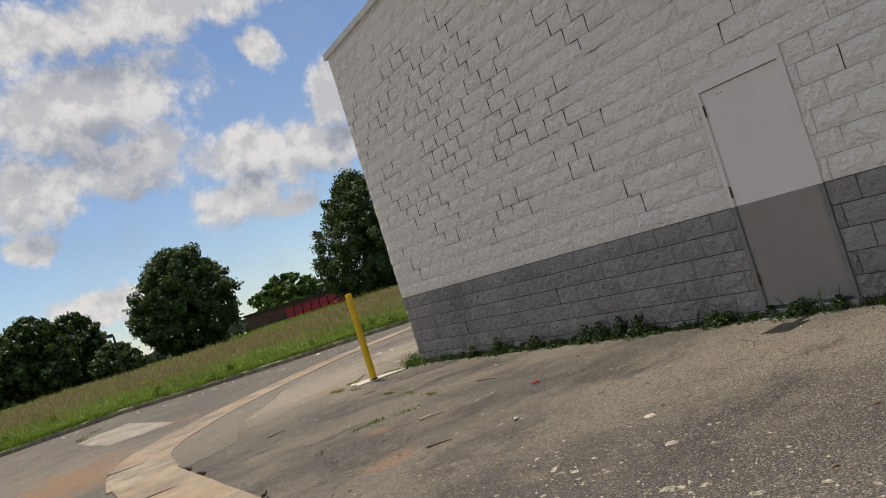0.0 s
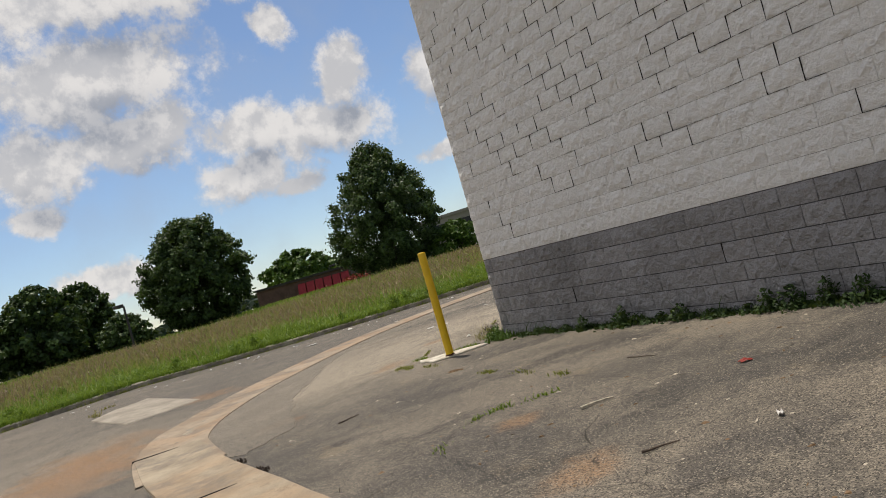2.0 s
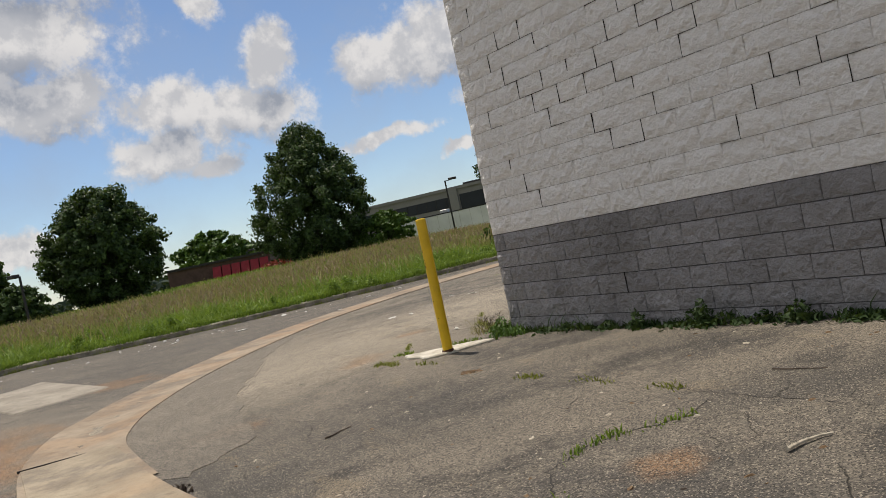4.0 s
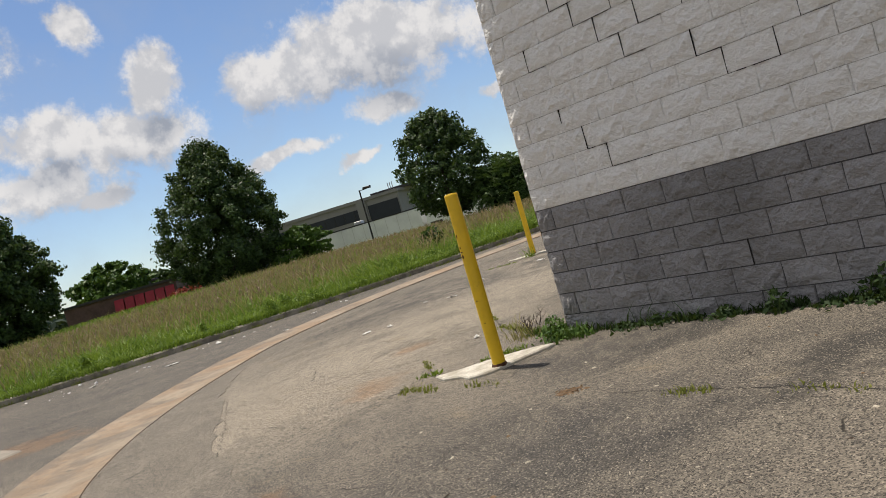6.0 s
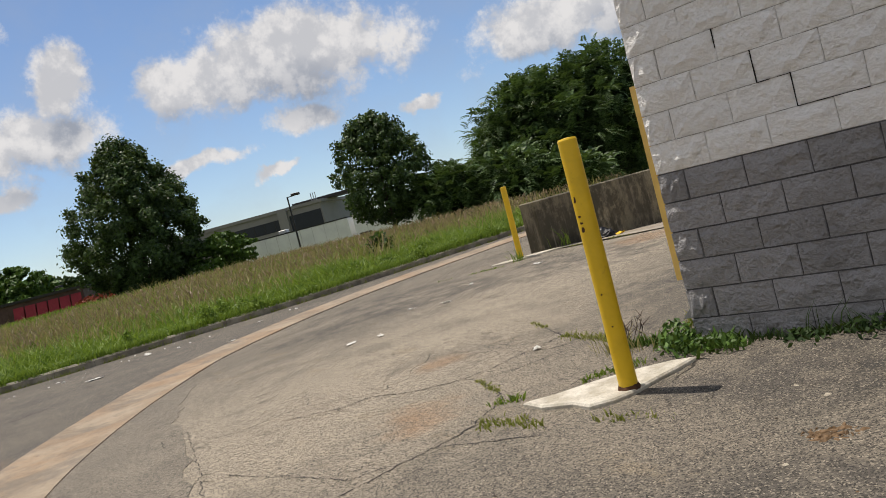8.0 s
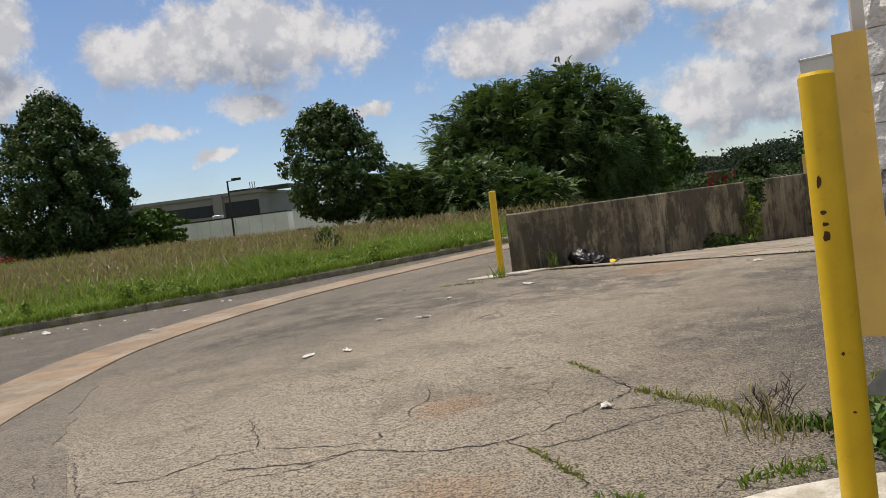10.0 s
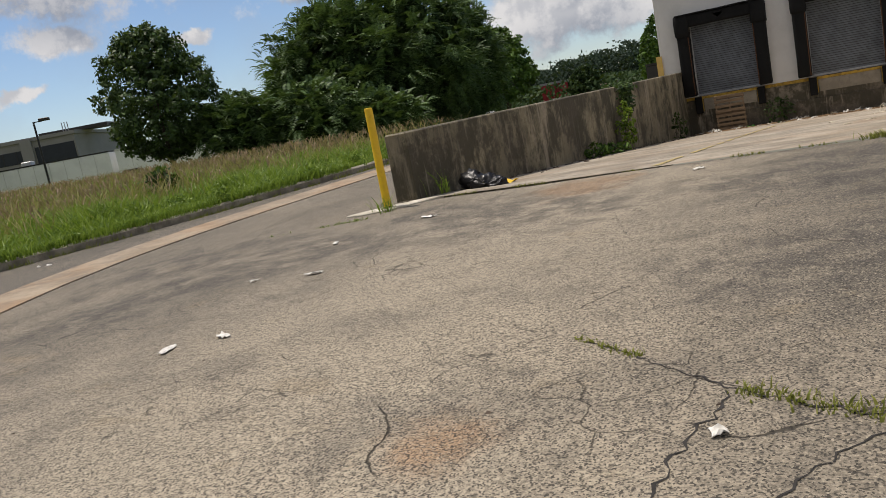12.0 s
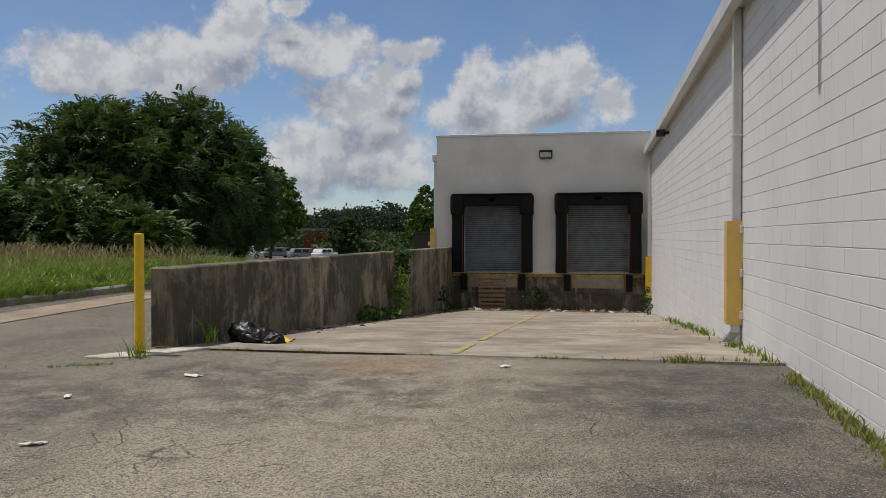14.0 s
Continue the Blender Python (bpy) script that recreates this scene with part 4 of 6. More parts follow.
sp = thing("downspout", (DX0 - 0.09, DOCK_Y + 0.25, -0.05), "white downspout on the dock's outer corner", "downspout", "downspouts")
part("pipe", boxm(-0.06, 0.06, -0.06, 0.06, 0, 4.45, bev=0.012), M_SPOUT, sp)
part("hopper", boxm(-0.11, 0.085, -0.12, 0.12, 4.3, 4.56, bev=0.01), M_SPOUT, sp)
g4 = thing("downspout_guard", (DX0 - 0.02, DOCK_Y + 0.1, -0.05), "pale yellow guard on the dock's outer corner", "guard", "downspout guards")
part("web", boxm(-0.24, -0.232, -0.12, 0.28, 0.2, 1.72), M_YELPALE, g4)
part("flange", boxm(-0.232, -0.03, -0.12, -0.112, 0.2, 1.72), M_YELPALE, g4)

def pallet():
    p = thing("pallet", (-5.76, DOCK_Y - 0.42, DOCK_GROUND + 0.02), "weathered wooden pallet leaning against the dock", "pallet")
    p.matrix_world = pose(-5.76, DOCK_Y - 0.40, DOCK_GROUND + 0.02, 8, 0, 0) @ Matrix.Rotation(0, 4, "Z")
    for i in range(8):
        z = 0.03 + i * 0.168
        part("deck_board", boxm(-0.51, 0.51, -0.018, 0.0, z, z + 0.10, bev=0.003), M_WOOD, p)
    for x in (-0.49, -0.02, 0.45):
        part("stringer", boxm(x, x + 0.04, 0.002, 0.09, 0.0, 1.30, bev=0.003), M_WOOD, p)
    for z in (0.05, 0.6, 1.15):
        part("bottom_board", boxm(-0.51, 0.51, 0.092, 0.11, z, z + 0.1), M_WOOD, p)
    return p


pallet()

# painted line on the apron
def apron_at(x, y):
    y0 = APRON_Y - 0.078 * x
    f = (y - y0) / (DOCK_Y - y0)
    top = lot_z(x, y0) + 0.012
    return top + (DOCK_GROUND - top) * (f * 0.92 + 0.08 * f * f)


def line_strip(x0, y0, x1, y1, w):
    bm = bmesh.new()
    rnd = random.Random(5)
    n = 60
    for i in range(n):
        if rnd.random() < 0.25:
            continue
        a, b = i / n, (i + 0.97) / n
        q = []
        for t, s in ((a, -1), (a, 1), (b, 1), (b, -1)):
            x, y = x0 + (x1 - x0) * t + s * w * (0.7 + 0.5 * rnd.random()), y0 + (y1 - y0) * t
            q.append(bm.verts.new((x, y, apron_at(x, y) + 0.008)))
        bm.faces.new(q[::-1])
    bmesh.ops.recalc_face_normals(bm, faces=bm.faces)
    return bm


tagged(part("trim_painted_line", line_strip(-3.55, 7.75, -3.72, 28.0, 0.05), M_LINE), "worn yellow lane line on the concrete apron", "line", kind="structure")

# ---- bin bag and scrap by the retaining wall ----
def bin_bag():
    t = thing("bin_bag", (-6.62, 9.0, apron_at(-6.6, 9.0)), "torn black plastic bin bag slumped on the apron", "bin bag")
    bm = bmesh.new()
    for cx, cy, r, sx, sz in ((-0.25, 0.25, 0.25, 1.0, 0.95), (0.2, -0.1, 0.24, 1.5, 0.72), (0.55, -0.25, 0.16, 1.3, 0.7)):
        bmesh.ops.create_icosphere(bm, subdivisions=4, radius=r, matrix=Matrix.Translation((cx * 0.7, cy * 0.5, r * sz * 0.6)) @ Matrix.Diagonal((sx, 0.9, sz, 1)))
    for v in bm.verts:
        p = v.co.copy()
        v.co += Vector((noise.noise(p * 6), noise.noise(p * 6 + Vector((4, 0, 0))), noise.noise(p * 7 + Vector((0, 4, 0))))) * 0.05
        v.co += p.normalized() * (-0.07 * (1 - abs(noise.noise(p * 9 + Vector((1, 2, 3))))) ** 3 - 0.05 * (1 - abs(noise.noise(p * 19))) ** 3)
        v.co.z *= 0.85
        v.co.z = max(v.co.z, 0.0)
    part("plastic", bm, M_BAG, t, smooth=True)
    return t


bin_bag()


def crumple(bm, sx, sy, sz, seed, cuts=3):
    """A crumpled flat scrap."""
    bmesh.ops.create_grid(bm, x_segments=cuts + 1, y_segments=cuts + 1, size=0.5)
    rnd = random.Random(seed)
    o = Vector((rnd.random() * 50, rnd.random() * 50, 0))
    for v in bm.verts:
        n = noise.noise(v.co * 3 + o)
        v.co = Vector((v.co.x * sx * (1 + 0.6 * noise.noise(v.co * 2 + o * 2)), v.co.y * sy * (1 + 0.6 * noise.noise(v.co * 2 - o)), abs(n) * sz + 0.004))
    bmesh.ops.solidify(bm, geom=bm.faces[:], thickness=0.003)
    return bm


def scrap(x, y, sx, sy, sz, mat, label, cat, seed, z=None):
    ob = part("litter", crumple(bmesh.new(), sx, sy, sz, seed), mat)
    ob.matrix_world = pose(x, y, (lot_z(x, y) if z is None else z) + 0.006, 0, 0, seed * 47 % 360)
    return tagged(ob, label, cat, "litter")


scrap(-6.25, 9.25, 0.38, 0.22, 0.09, M_YEL, "crumpled yellow plastic beside the bin bag", "litter", 3, apron_at(-6.2, 9.3))
for i, (x, y, s) in enumerate(((-5.67, 1.5, 0.30), (-5.35, 1.75, 0.24), (-5.85, 3.55, 0.26), (-6.56, 3.5, 0.16), (-6.64, 5.04, 0.22), (-5.97, 6.1, 0.30), (-2.86, 6.88, 0.20), (-12.6, 0.9, 0.5), (-13.4, -0.6, 0.32), (-14.3, -5.2, 0.28), (-11.5, 3.2, 0.2), (-13.2, 5.0, 0.25), (7.34, -2.64, 0.12), (-13.9, 2.6, 0.3))):
    scrap(x, y, s * 0.58, s * 0.26, 0.035, M_PAPER, "scrap of white paper on the asphalt", "litter", 10 + i)
scrap(-1.6, 0.25, 0.06, 0.05, 0.045, M_PAPER, "crushed white cup in a crack", "litter", 31)


def stick(x, y, ln, ang, mat, label, r=0.014):
    bm = bmesh.new()
    p = Vector((-ln / 2, 0, r))
    rnd = random.Random(int(abs(x * 100)))
    for i in range(5):
        q = p + Vector((ln / 5, (rnd.random() - 0.5) * 0.04, 0))
        cyl(bm, p, q, r * (1 - i * 0.12), r * (1 - (i + 1) * 0.12), seg=6)
        p = q
    ob = part("stick", bm, mat)
    ob.matrix_world = pose(x, y, lot_z(x, y) + 0.002, 0, 0, ang)
    return tagged(ob, label, "stick", "sticks")


stick(5.58, -2.58, 0.28, 73, M_DEBRIS, "pale broken lath lying on the asphalt", 0.013)
stick(6.95, -3.20, 0.23, 69, M_TWIG, "thin dark stick lying on the asphalt", 0.009)
stick(9.9, -3.9, 0.3, 70, M_TWIG, "short dark twig among debris")
stick(1.9, -3.3, 0.3, 110, M_TWIG, "short twig on the asphalt", 0.008)
stick(4.76, -1.42, 0.35, 3, M_TWIG, "thin brown twig near the block wall", 0.006)
scrap(6.2, -1.64, 0.10, 0.05, 0.03, M_RED, "faded red plastic scrap on the asphalt", "litter", 55)


def scatter(name, n, place, size, mat, label, cat, seed, zf):
    """Many small lumps lying about, as one object."""
    rnd = random.Random(seed)
    vs, fs = [], []
    for _ in range(n):
        x, y = place(rnd)
        s = size(rnd)
        z = zf(x, y) + s * 0.12
        a = rnd.random() * 6.28
        turn, thin = rnd.random() * 6.28, rnd.uniform(0.35, 1.0)
        k = len(vs)
        ring = 5
        for j in range(ring):
            t = a + j * 6.28 / ring
            r = s * (0.5 + 0.5 * rnd.random())
            u, v = r * math.cos(t) * 1.4, r * math.sin(t) * thin
            vs.append((x + u * math.cos(turn) - v * math.sin(turn), y + u * math.sin(turn) + v * math.cos(turn), z - s * 0.14))
        for j in range(ring):
            t = a + j * 6.28 / ring
            r = s * (0.25 + 0.35 * rnd.random())
            u, v = r * math.cos(t) * 1.4, r * math.sin(t) * thin
            vs.append((x + u * math.cos(turn) - v * math.sin(turn), y + u * math.sin(turn) + v * math.cos(turn), z + s * 0.3 * rnd.random()))
        for j in range(ring):
            j2 = (j + 1) % ring
            fs.append((k + j, k + j2, k + ring + j2, k + ring + j))
        fs.append(tuple(range(k + ring, k + 2 * ring)))
    me = bpy.data.meshes.new(name)
    me.from_pydata(vs, [], fs)
    ob = part(name, me, mat)
    return tagged(ob, label, cat, kind="stuff")


scatter("debris", 800, lambda r: (10.3 + r.gauss(0, 1.3), -4.1 + r.gauss(0, 0.75)), lambda r: 0.003 + 0.018 * r.random() ** 4, M_DEBRIS, "pale crumbled debris spread over the asphalt", "debris", 3, lot_z)
scatter("debris", 300, lambda r: (10.2 + r.gauss(0, 0.9), -4.05 + r.gauss(0, 0.55)), lambda r: 0.010 + 0.042 * r.random() ** 3, M_DEBRIS, "pale broken flakes of plaster on the asphalt", "debris", 62, lot_z)
scatter("debris", 220, lambda r: (r.uniform(0.5, 11), r.uniform(-4.2, -0.3)), lambda r: 0.005 + 0.022 * r.random() ** 4, M_DEBRIS, "scattered pale chips on the asphalt", "debris", 4, lot_z)
scatter("leaf_litter", 130, lambda r: (r.uniform(1.5, 11), r.uniform(-4.4, -0.4)), lambda r: 0.008 + 0.022 * r.random() ** 2, M_LEAFDRY, "brown leaf scraps strewn over the asphalt", "leaves", 63, lot_z)
scatter("leaf_litter", 70, lambda r: (1.42 + r.gauss(0, 0.06), -1.64 + r.gauss(0, 0.045)), lambda r: 0.008 + 0.020 * r.random(), M_LEAFDRY, "small heap of dry brown leaves", "leaves", 15, lot_z)
scatter("gravel", 500, lambda r: (r.uniform(-13, 10), r.uniform(-7, 7)), lambda r: 0.006 + 0.012 * r.random() ** 2, M_TWIG, "dark loose grit on the asphalt", "gravel", 5, lot_z)
scatter("leaf_litter", 600, lambda r: (r.uniform(-7.0, -0.3), DOCK_Y - 0.2 - abs(r.gauss(0, 0.5))), lambda r: 0.03 + 0.12 * r.random() ** 2, M_LEAFDRY, "brown dead leaves drifted along the dock foot", "leaves", 61, apron_at)
scatter("debris", 130, lambda r: (r.uniform(-7.0, -0.3), DOCK_Y - 0.25 - abs(r.gauss(0, 0.35))), lambda r: 0.03 + 0.13 * r.random() ** 2, M_PAPER, "litter and scraps drifted along the dock foot", "litter", 6, apron_at)
scatter("debris", 90, lambda r: (-0.25 - abs(r.gauss(0, 0.7)), r.uniform(13, 28)), lambda r: 0.02 + 0.08 * r.random() ** 3, M_DEBRIS, "scraps and dead leaves along the wall foot", "litter", 7, apron_at)
scatter("leaf_litter", 300, lambda r: (-7.1 + abs(r.gauss(0, 0.25)), r.uniform(9, 28)), lambda r: 0.02 + 0.05 * r.random() ** 2, M_TWIG, "dark leaf litter along the retaining wall", "litter", 8, apron_at)
scatter("debris", 60, lambda r: (r.uniform(-15, -13.4), r.uniform(-6, 7)), lambda r: 0.02 + 0.08 * r.random() ** 3, M_PAPER, "bits of litter along the kerb", "litter", 9, lot_z)
scrap(-5.2, DOCK_Y - 0.5, 0.5, 0.2, 0.12, M_LITTERG, "green plastic wrapper among the dock litter", "litter", 41, apron_at(-5.2, DOCK_Y - 0.5))
rl = random.Random(77)
for i in range(22):
    x, y = rl.uniform(-6.8, -0.5), DOCK_Y - 0.2 - abs(rl.gauss(0, 0.3))
    scrap(x, y, rl.uniform(0.12, 0.4), rl.uniform(0.08, 0.2), rl.uniform(0.08, 0.22), (M_PAPER, M_PAPER, M_DEBRIS)[i % 3], "crumpled pale scrap drifted against the dock foot", "litter", 100 + i, apron_at(x, y))
scrap(-5.55, DOCK_Y - 0.4, 0.5, 0.3, 0.15, M_PAPER, "crumpled paper among the dock litter", "litter", 42, apron_at(-5.5, DOCK_Y - 0.4))

# ---- grass, weeds and trees ----
def quads_mesh(name, quads):
    """One mesh from an (n, 4, 3) array of corners."""
    q = np.asarray(quads, dtype=np.float32)
    n = len(q)
    me = bpy.data.meshes.new(name)
    me.vertices.add(4 * n)
    me.vertices.foreach_set("co", q.reshape(-1))
    me.loops.add(4 * n)
    me.loops.foreach_set("vertex_index", np.arange(4 * n, dtype=np.int32))
    me.polygons.add(n)
    me.polygons.foreach_set("loop_start", np.arange(0, 4 * n, 4, dtype=np.int32))
    me.update(calc_edges=True)
    return me


def blades(rng, base, height, width, lean):
    """Grass blades as narrow tapering quads, two to a blade, from base points."""
    n = len(base)
    a = rng.uniform(0, 2 * np.pi, n)
    side = np.stack([np.cos(a), np.sin(a), 0 * a], -1) * width[:, None]
    b = rng.uniform(0, 2 * np.pi, n)
    tip = np.stack([np.cos(b) * lean * height, np.sin(b) * lean * height, height], -1)
    mid = base + tip * [0.35, 0.35, 0.6]
    top = base + tip
    return np.concatenate([np.stack([base - side, base + side, mid + side * 0.8, mid - side * 0.8], 1),
                           np.stack([mid - side * 0.8, mid + side * 0.8, top + side * 0.15, top - side * 0.15], 1)])


def lawn_points(rng, n, d0, d1, y0, y1, power=1.0):
    y = rng.uniform(y0, y1, n)
    d = d0 + (d1 - d0) * rng.random(n) ** power
    x = np.array([kerb_x(v) for v in y]) - d
    z = np.array([lawn_z(p, q) for p, q in zip(x, y)])
    return np.stack([x, y, z - 0.02], -1), d


rng = np.random.default_rng(4)
bp, d = lawn_points(rng, 125000, 0.16, 16, -16, 26, 1.6)
patchy = np.array([0.75 + 0.7 * noise.noise((p[0] * 0.35, p[1] * 0.35, 0)) for p in bp])
hgt = (0.16 + 0.30 * rng.random(len(bp))) * np.clip(patchy, 0.35, 1.4) * np.clip(0.45 + d * 0.35, 0, 1.15)
g = part("grass", quads_mesh("grass", blades(rng, bp, hgt, 0.008 + 0.012 * rng.random(len(bp)), 0.8)), M_GRASS)
tagged(g, "long unmown green grass behind the kerb", "grass", kind="stuff")
bp, d = lawn_points(rng, 38000, 2.0, 34, -22, 25, 0.9)
hgt = (0.34 + 0.40 * rng.random(len(bp))) * np.array([1.0 + 0.75 * noise.noise((p[0] * 0.8, p[1] * 0.8, 4.0)) for p in bp])
g = part("grass", quads_mesh("grass", blades(rng, bp, hgt, 0.006 + 0.014 * rng.random(len(bp)), 0.55)), M_STRAW)
tagged(g, "tall seeding grass turning straw-brown across the lawn", "grass", kind="stuff")
heads, d = lawn_points(rng, 18000, 2.4, 26, -20, 25, 0.9)
heads[:, 2] += 0.36 + 0.34 * rng.random(len(heads))
g = part("seed_heads", quads_mesh("seed_heads", blades(rng, heads, 0.10 + 0.12 * rng.random(len(heads)), 0.010 + 0.016 * rng.random(len(heads)), 0.7)), M_SEED)
tagged(g, "brown seed heads over the long grass", "grass", kind="stuff")
bp, d = lawn_points(rng, 30000, 14, 70, -45, 40, 1.0)
hgt = 0.35 + 0.35 * rng.random(len(bp))
g = part("grass", quads_mesh("grass", blades(rng, bp, hgt, 0.03 + 0.05 * rng.random(len(bp)), 0.4)), M_GRASS)
tagged(g, "rough green grass farther up the lawn", "grass", kind="stuff")


def tuft(points, n, h, spread, mat, label, w=0.006, seed=1, name="weeds", zf=lot_z, wide=1.0, bare=0.02):
    """Weeds growing along a run of plan points."""
    r = np.random.default_rng(seed)
    pts = np.array(points, float)
    seg = r.integers(0, len(pts) - 1, n)
    t = r.random(n)[:, None]
    p = pts[seg] * (1 - t) + pts[seg + 1] * t + r.normal(0, spread, (n, 2))
    keep = np.array([noise.noise((a * 2.3, b * 2.3, seed * 7.0)) > bare for a, b in p])
    p = p[keep]
    z = np.array([zf(a, b) for a, b in p])
    hh = h * (0.3 + 0.9 * r.random(len(p)) ** 1.5)
    ob = part(name, quads_mesh(name, blades(r, np.column_stack([p, z - 0.005]), hh, (w * (0.5 + r.random(len(p)))) * wide, 0.55)), mat)
    return tagged(ob, label, "weeds", kind="stuff")


tuft([(0.3, -0.06), (9.8, -0.06)], 2600, 0.075, 0.035, M_LEAFD, "dark weeds along the foot of the block wall", 0.008, 2, bare=-0.12)
tuft([(0.3, -0.1), (9.8, -0.1)], 420, 0.20, 0.05, M_LEAF, "grass along the foot of the block wall", 0.005, 3, bare=0.12)
tuft([(-0.15, 0.1), (0.1, -0.15), (0.35, -0.12)], 180, 0.10, 0.09, M_LEAFB, "bright green weeds at the building's corner", 0.012, 4, bare=-0.3)
tuft([(-0.25, 0.5), (-0.2, 1.4), (-0.12, 3.5), (-0.10, 5.0), (-0.12, 6.6)], 1300, 0.085, 0.045, M_WEED, "weeds along the foot of the white wall", 0.007, 5, bare=-0.5)
tuft([(-0.15, 7.4), (-0.1, 14.0), (-0.15, 20.0)], 650, 0.13, 0.06, M_GRASS, "weeds between the apron and the white wall", 0.009, 6, zf=apron_at)
tuft([(-6.6, 7.84), (-4.0, 7.62), (-0.6, 7.36)], 900, 0.035, 0.025, M_WEED, "low weeds in the apron joint", 0.006, 7)
tuft([(-1.2, 7.38), (-0.2, 7.28)], 700, 0.08, 0.08, M_WEED, "dry grass where apron and wall meet", 0.007, 8)
tuft([(-0.75, 0.0), (-0.35, -0.1)], 55, 0.24, 0.07, M_STRAW, "dry straw-coloured stems beside the bollard", 0.004, 24, bare=-0.6)
tuft([(-0.65, 0.14), (-0.92, 0.34), (-1.19, 0.45), (-1.6, 0.64)], 420, 0.045, 0.035, M_WEED, "dry weeds following a crack", 0.005, 9, bare=-0.3)
tuft([(-1.6, 0.64), (-1.96, 0.94), (-2.44, 1.31), (-3.19, 2.09)], 420, 0.03, 0.02, M_WEED, "sparse low weeds farther along the crack", 0.006, 21, bare=0.0)
tuft([(-1.65, -0.51), (-1.35, -0.7), (-1.15, -0.83)], 220, 0.025, 0.015, M_WEED, "low weeds in a side crack", 0.005, 22, bare=-0.05)
tuft([(-0.57, 0.06), (-0.25, 0.14)], 260, 0.07, 0.05, M_LEAFB, "green weeds between bollard and corner", 0.007, 23, bare=-0.5)


def asphalt_crack(points, width, seed):
    """A jagged open crack along a run of plan points."""
    rnd = random.Random(seed)
    bm = bmesh.new()
    row = []
    for (ax, ay), (bx, by) in zip(points, points[1:]):
        ln = math.hypot(bx - ax, by - ay)
        n = max(2, round(ln / 0.05))
        nx, ny = -(by - ay) / ln, (bx - ax) / ln
        for i in range(n):
            f = i / n
            o, w = rnd.gauss(0, 0.012), width * rnd.uniform(0.2, 1.15)
            x, y = ax + (bx - ax) * f + nx * o, ay + (by - ay) * f + ny * o
            row.append([bm.verts.new((x + s * nx * w / 2, y + s * ny * w / 2, lot_z(x, y) + 0.003)) for s in (-1, 1)])
    for a, b in zip(row, row[1:]):
        bm.faces.new((a[0], b[0], b[1], a[1]))
    for f in bm.faces:
        if f.normal.z < 0:
            f.normal_flip()
    return part("crack", bm, M_CRACK, lot, "open dark crack in the asphalt")


for i, (run, w) in enumerate((
        ([(-0.65, 0.14), (-0.92, 0.34), (-1.19, 0.45), (-1.6, 0.64), (-1.96, 0.94), (-2.44, 1.31)], 0.014),
        ([(-1.62, 0.63), (-1.7, 0.13), (-1.76, -0.21), (-1.86, -0.44), (-2.1, -0.63), (-2.27, -0.71), (-2.66, -0.76), (-2.82, -1.04), (-3.3, -1.3)], 0.016),
        ([(-1.86, -0.44), (-1.65, -0.51), (-1.35, -0.7), (-1.15, -0.83), (-0.97, -1.02), (-0.82, -1.61), (-0.91, -2.14), (-0.97, -2.72)], 0.012),
        ([(-1.1, 0.3), (-1.32, -0.06), (-1.44, -0.33), (-1.66, -0.49)], 0.010),
        ([(-4.62, -1.49), (-3.1, -2.2), (-1.54, -3.01), (0.03, -3.47)], 0.009),
        ([(-2.68, -0.29), (-2.76, -0.46), (-2.68, -0.58), (-2.91, -0.77), (-3.4, -0.91), (-3.54, -1.09), (-3.57, -1.49), (-3.86, -1.68)], 0.012),
        ([(-2.7, -0.75), (-2.75, -1.12), (-3.06, -1.39), (-3.03, -1.71), (-3.18, -2.05)], 0.010),
        ([(-4.12, -0.42), (-3.6, -0.76), (-3.4, -0.91)], 0.010),
        ([(-2.52, -2.33), (-1.1, -2.28), (-0.73, -1.79), (-0.14, -1.63)], 0.009),
        ([(-4.69, 3.15), (-4.81, 3.8), (-4.73, 4.49), (-4.31, 4.63), (-3.81, 4.24), (-3.85, 4.98), (-3.2, 4.66), (-2.86, 3.76)], 0.006),
        ([(1.8, -1.7), (3.0, -1.72), (4.4, -1.9), (5.6, -2.0)], 0.008),
        ([(4.55, -2.0), (4.65, -2.38), (4.5, -2.6), (4.4, -2.85), (4.5, -3.3), (5.0, -3.7), (5.6, -3.76), (6.4, -3.9)], 0.010))):
    asphalt_crack(run, w, 300 + i)
tuft([(-1.1, -1.5), (-0.6, -1.45), (0.0, -1.5), (0.45, -1.45)], 600, 0.045, 0.05, M_WEED, "low weeds beside the bollard footing", 0.006, 10)
tuft([(-0.95, -1.1), (-0.55, -0.75), (-0.2, -0.35)], 420, 0.05, 0.045, M_GRASS, "weeds round the edge of the footing", 0.006, 11)
tuft([(2.3, -1.75), (2.65, -1.72), (3.6, -1.78), (4.4, -1.9)], 380, 0.04, 0.035, M_WEED, "low weeds in an asphalt crack", 0.006, 12)
tuft([(4.6, -2.05), (4.65, -2.38), (4.5, -2.6), (4.4, -2.85), (4.5, -3.3), (5.0, -3.7), (5.6, -3.76), (6.0, -3.82)], 420, 0.05, 0.04, M_GRASS, "thin weeds in an asphalt crack", 0.006, 13)
tuft([(-8.6, 6.2), (-7.6, 6.6), (-6.9, 6.75)], 350, 0.04, 0.04, M_GRASS, "low weeds in a joint near the footing", 0.006, 14)
tuft([(-7.35, 7.2), (-7.1, 7.1)], 90, 0.24, 0.06, M_GRASS, "thin weeds at the foot of the bollard", 0.005, 15)
tuft([(-7.0, 7.9), (-6.9, 8.4)], 80, 0.34, 0.05, M_GRASS, "weeds against the retaining wall's end", 0.006, 16)
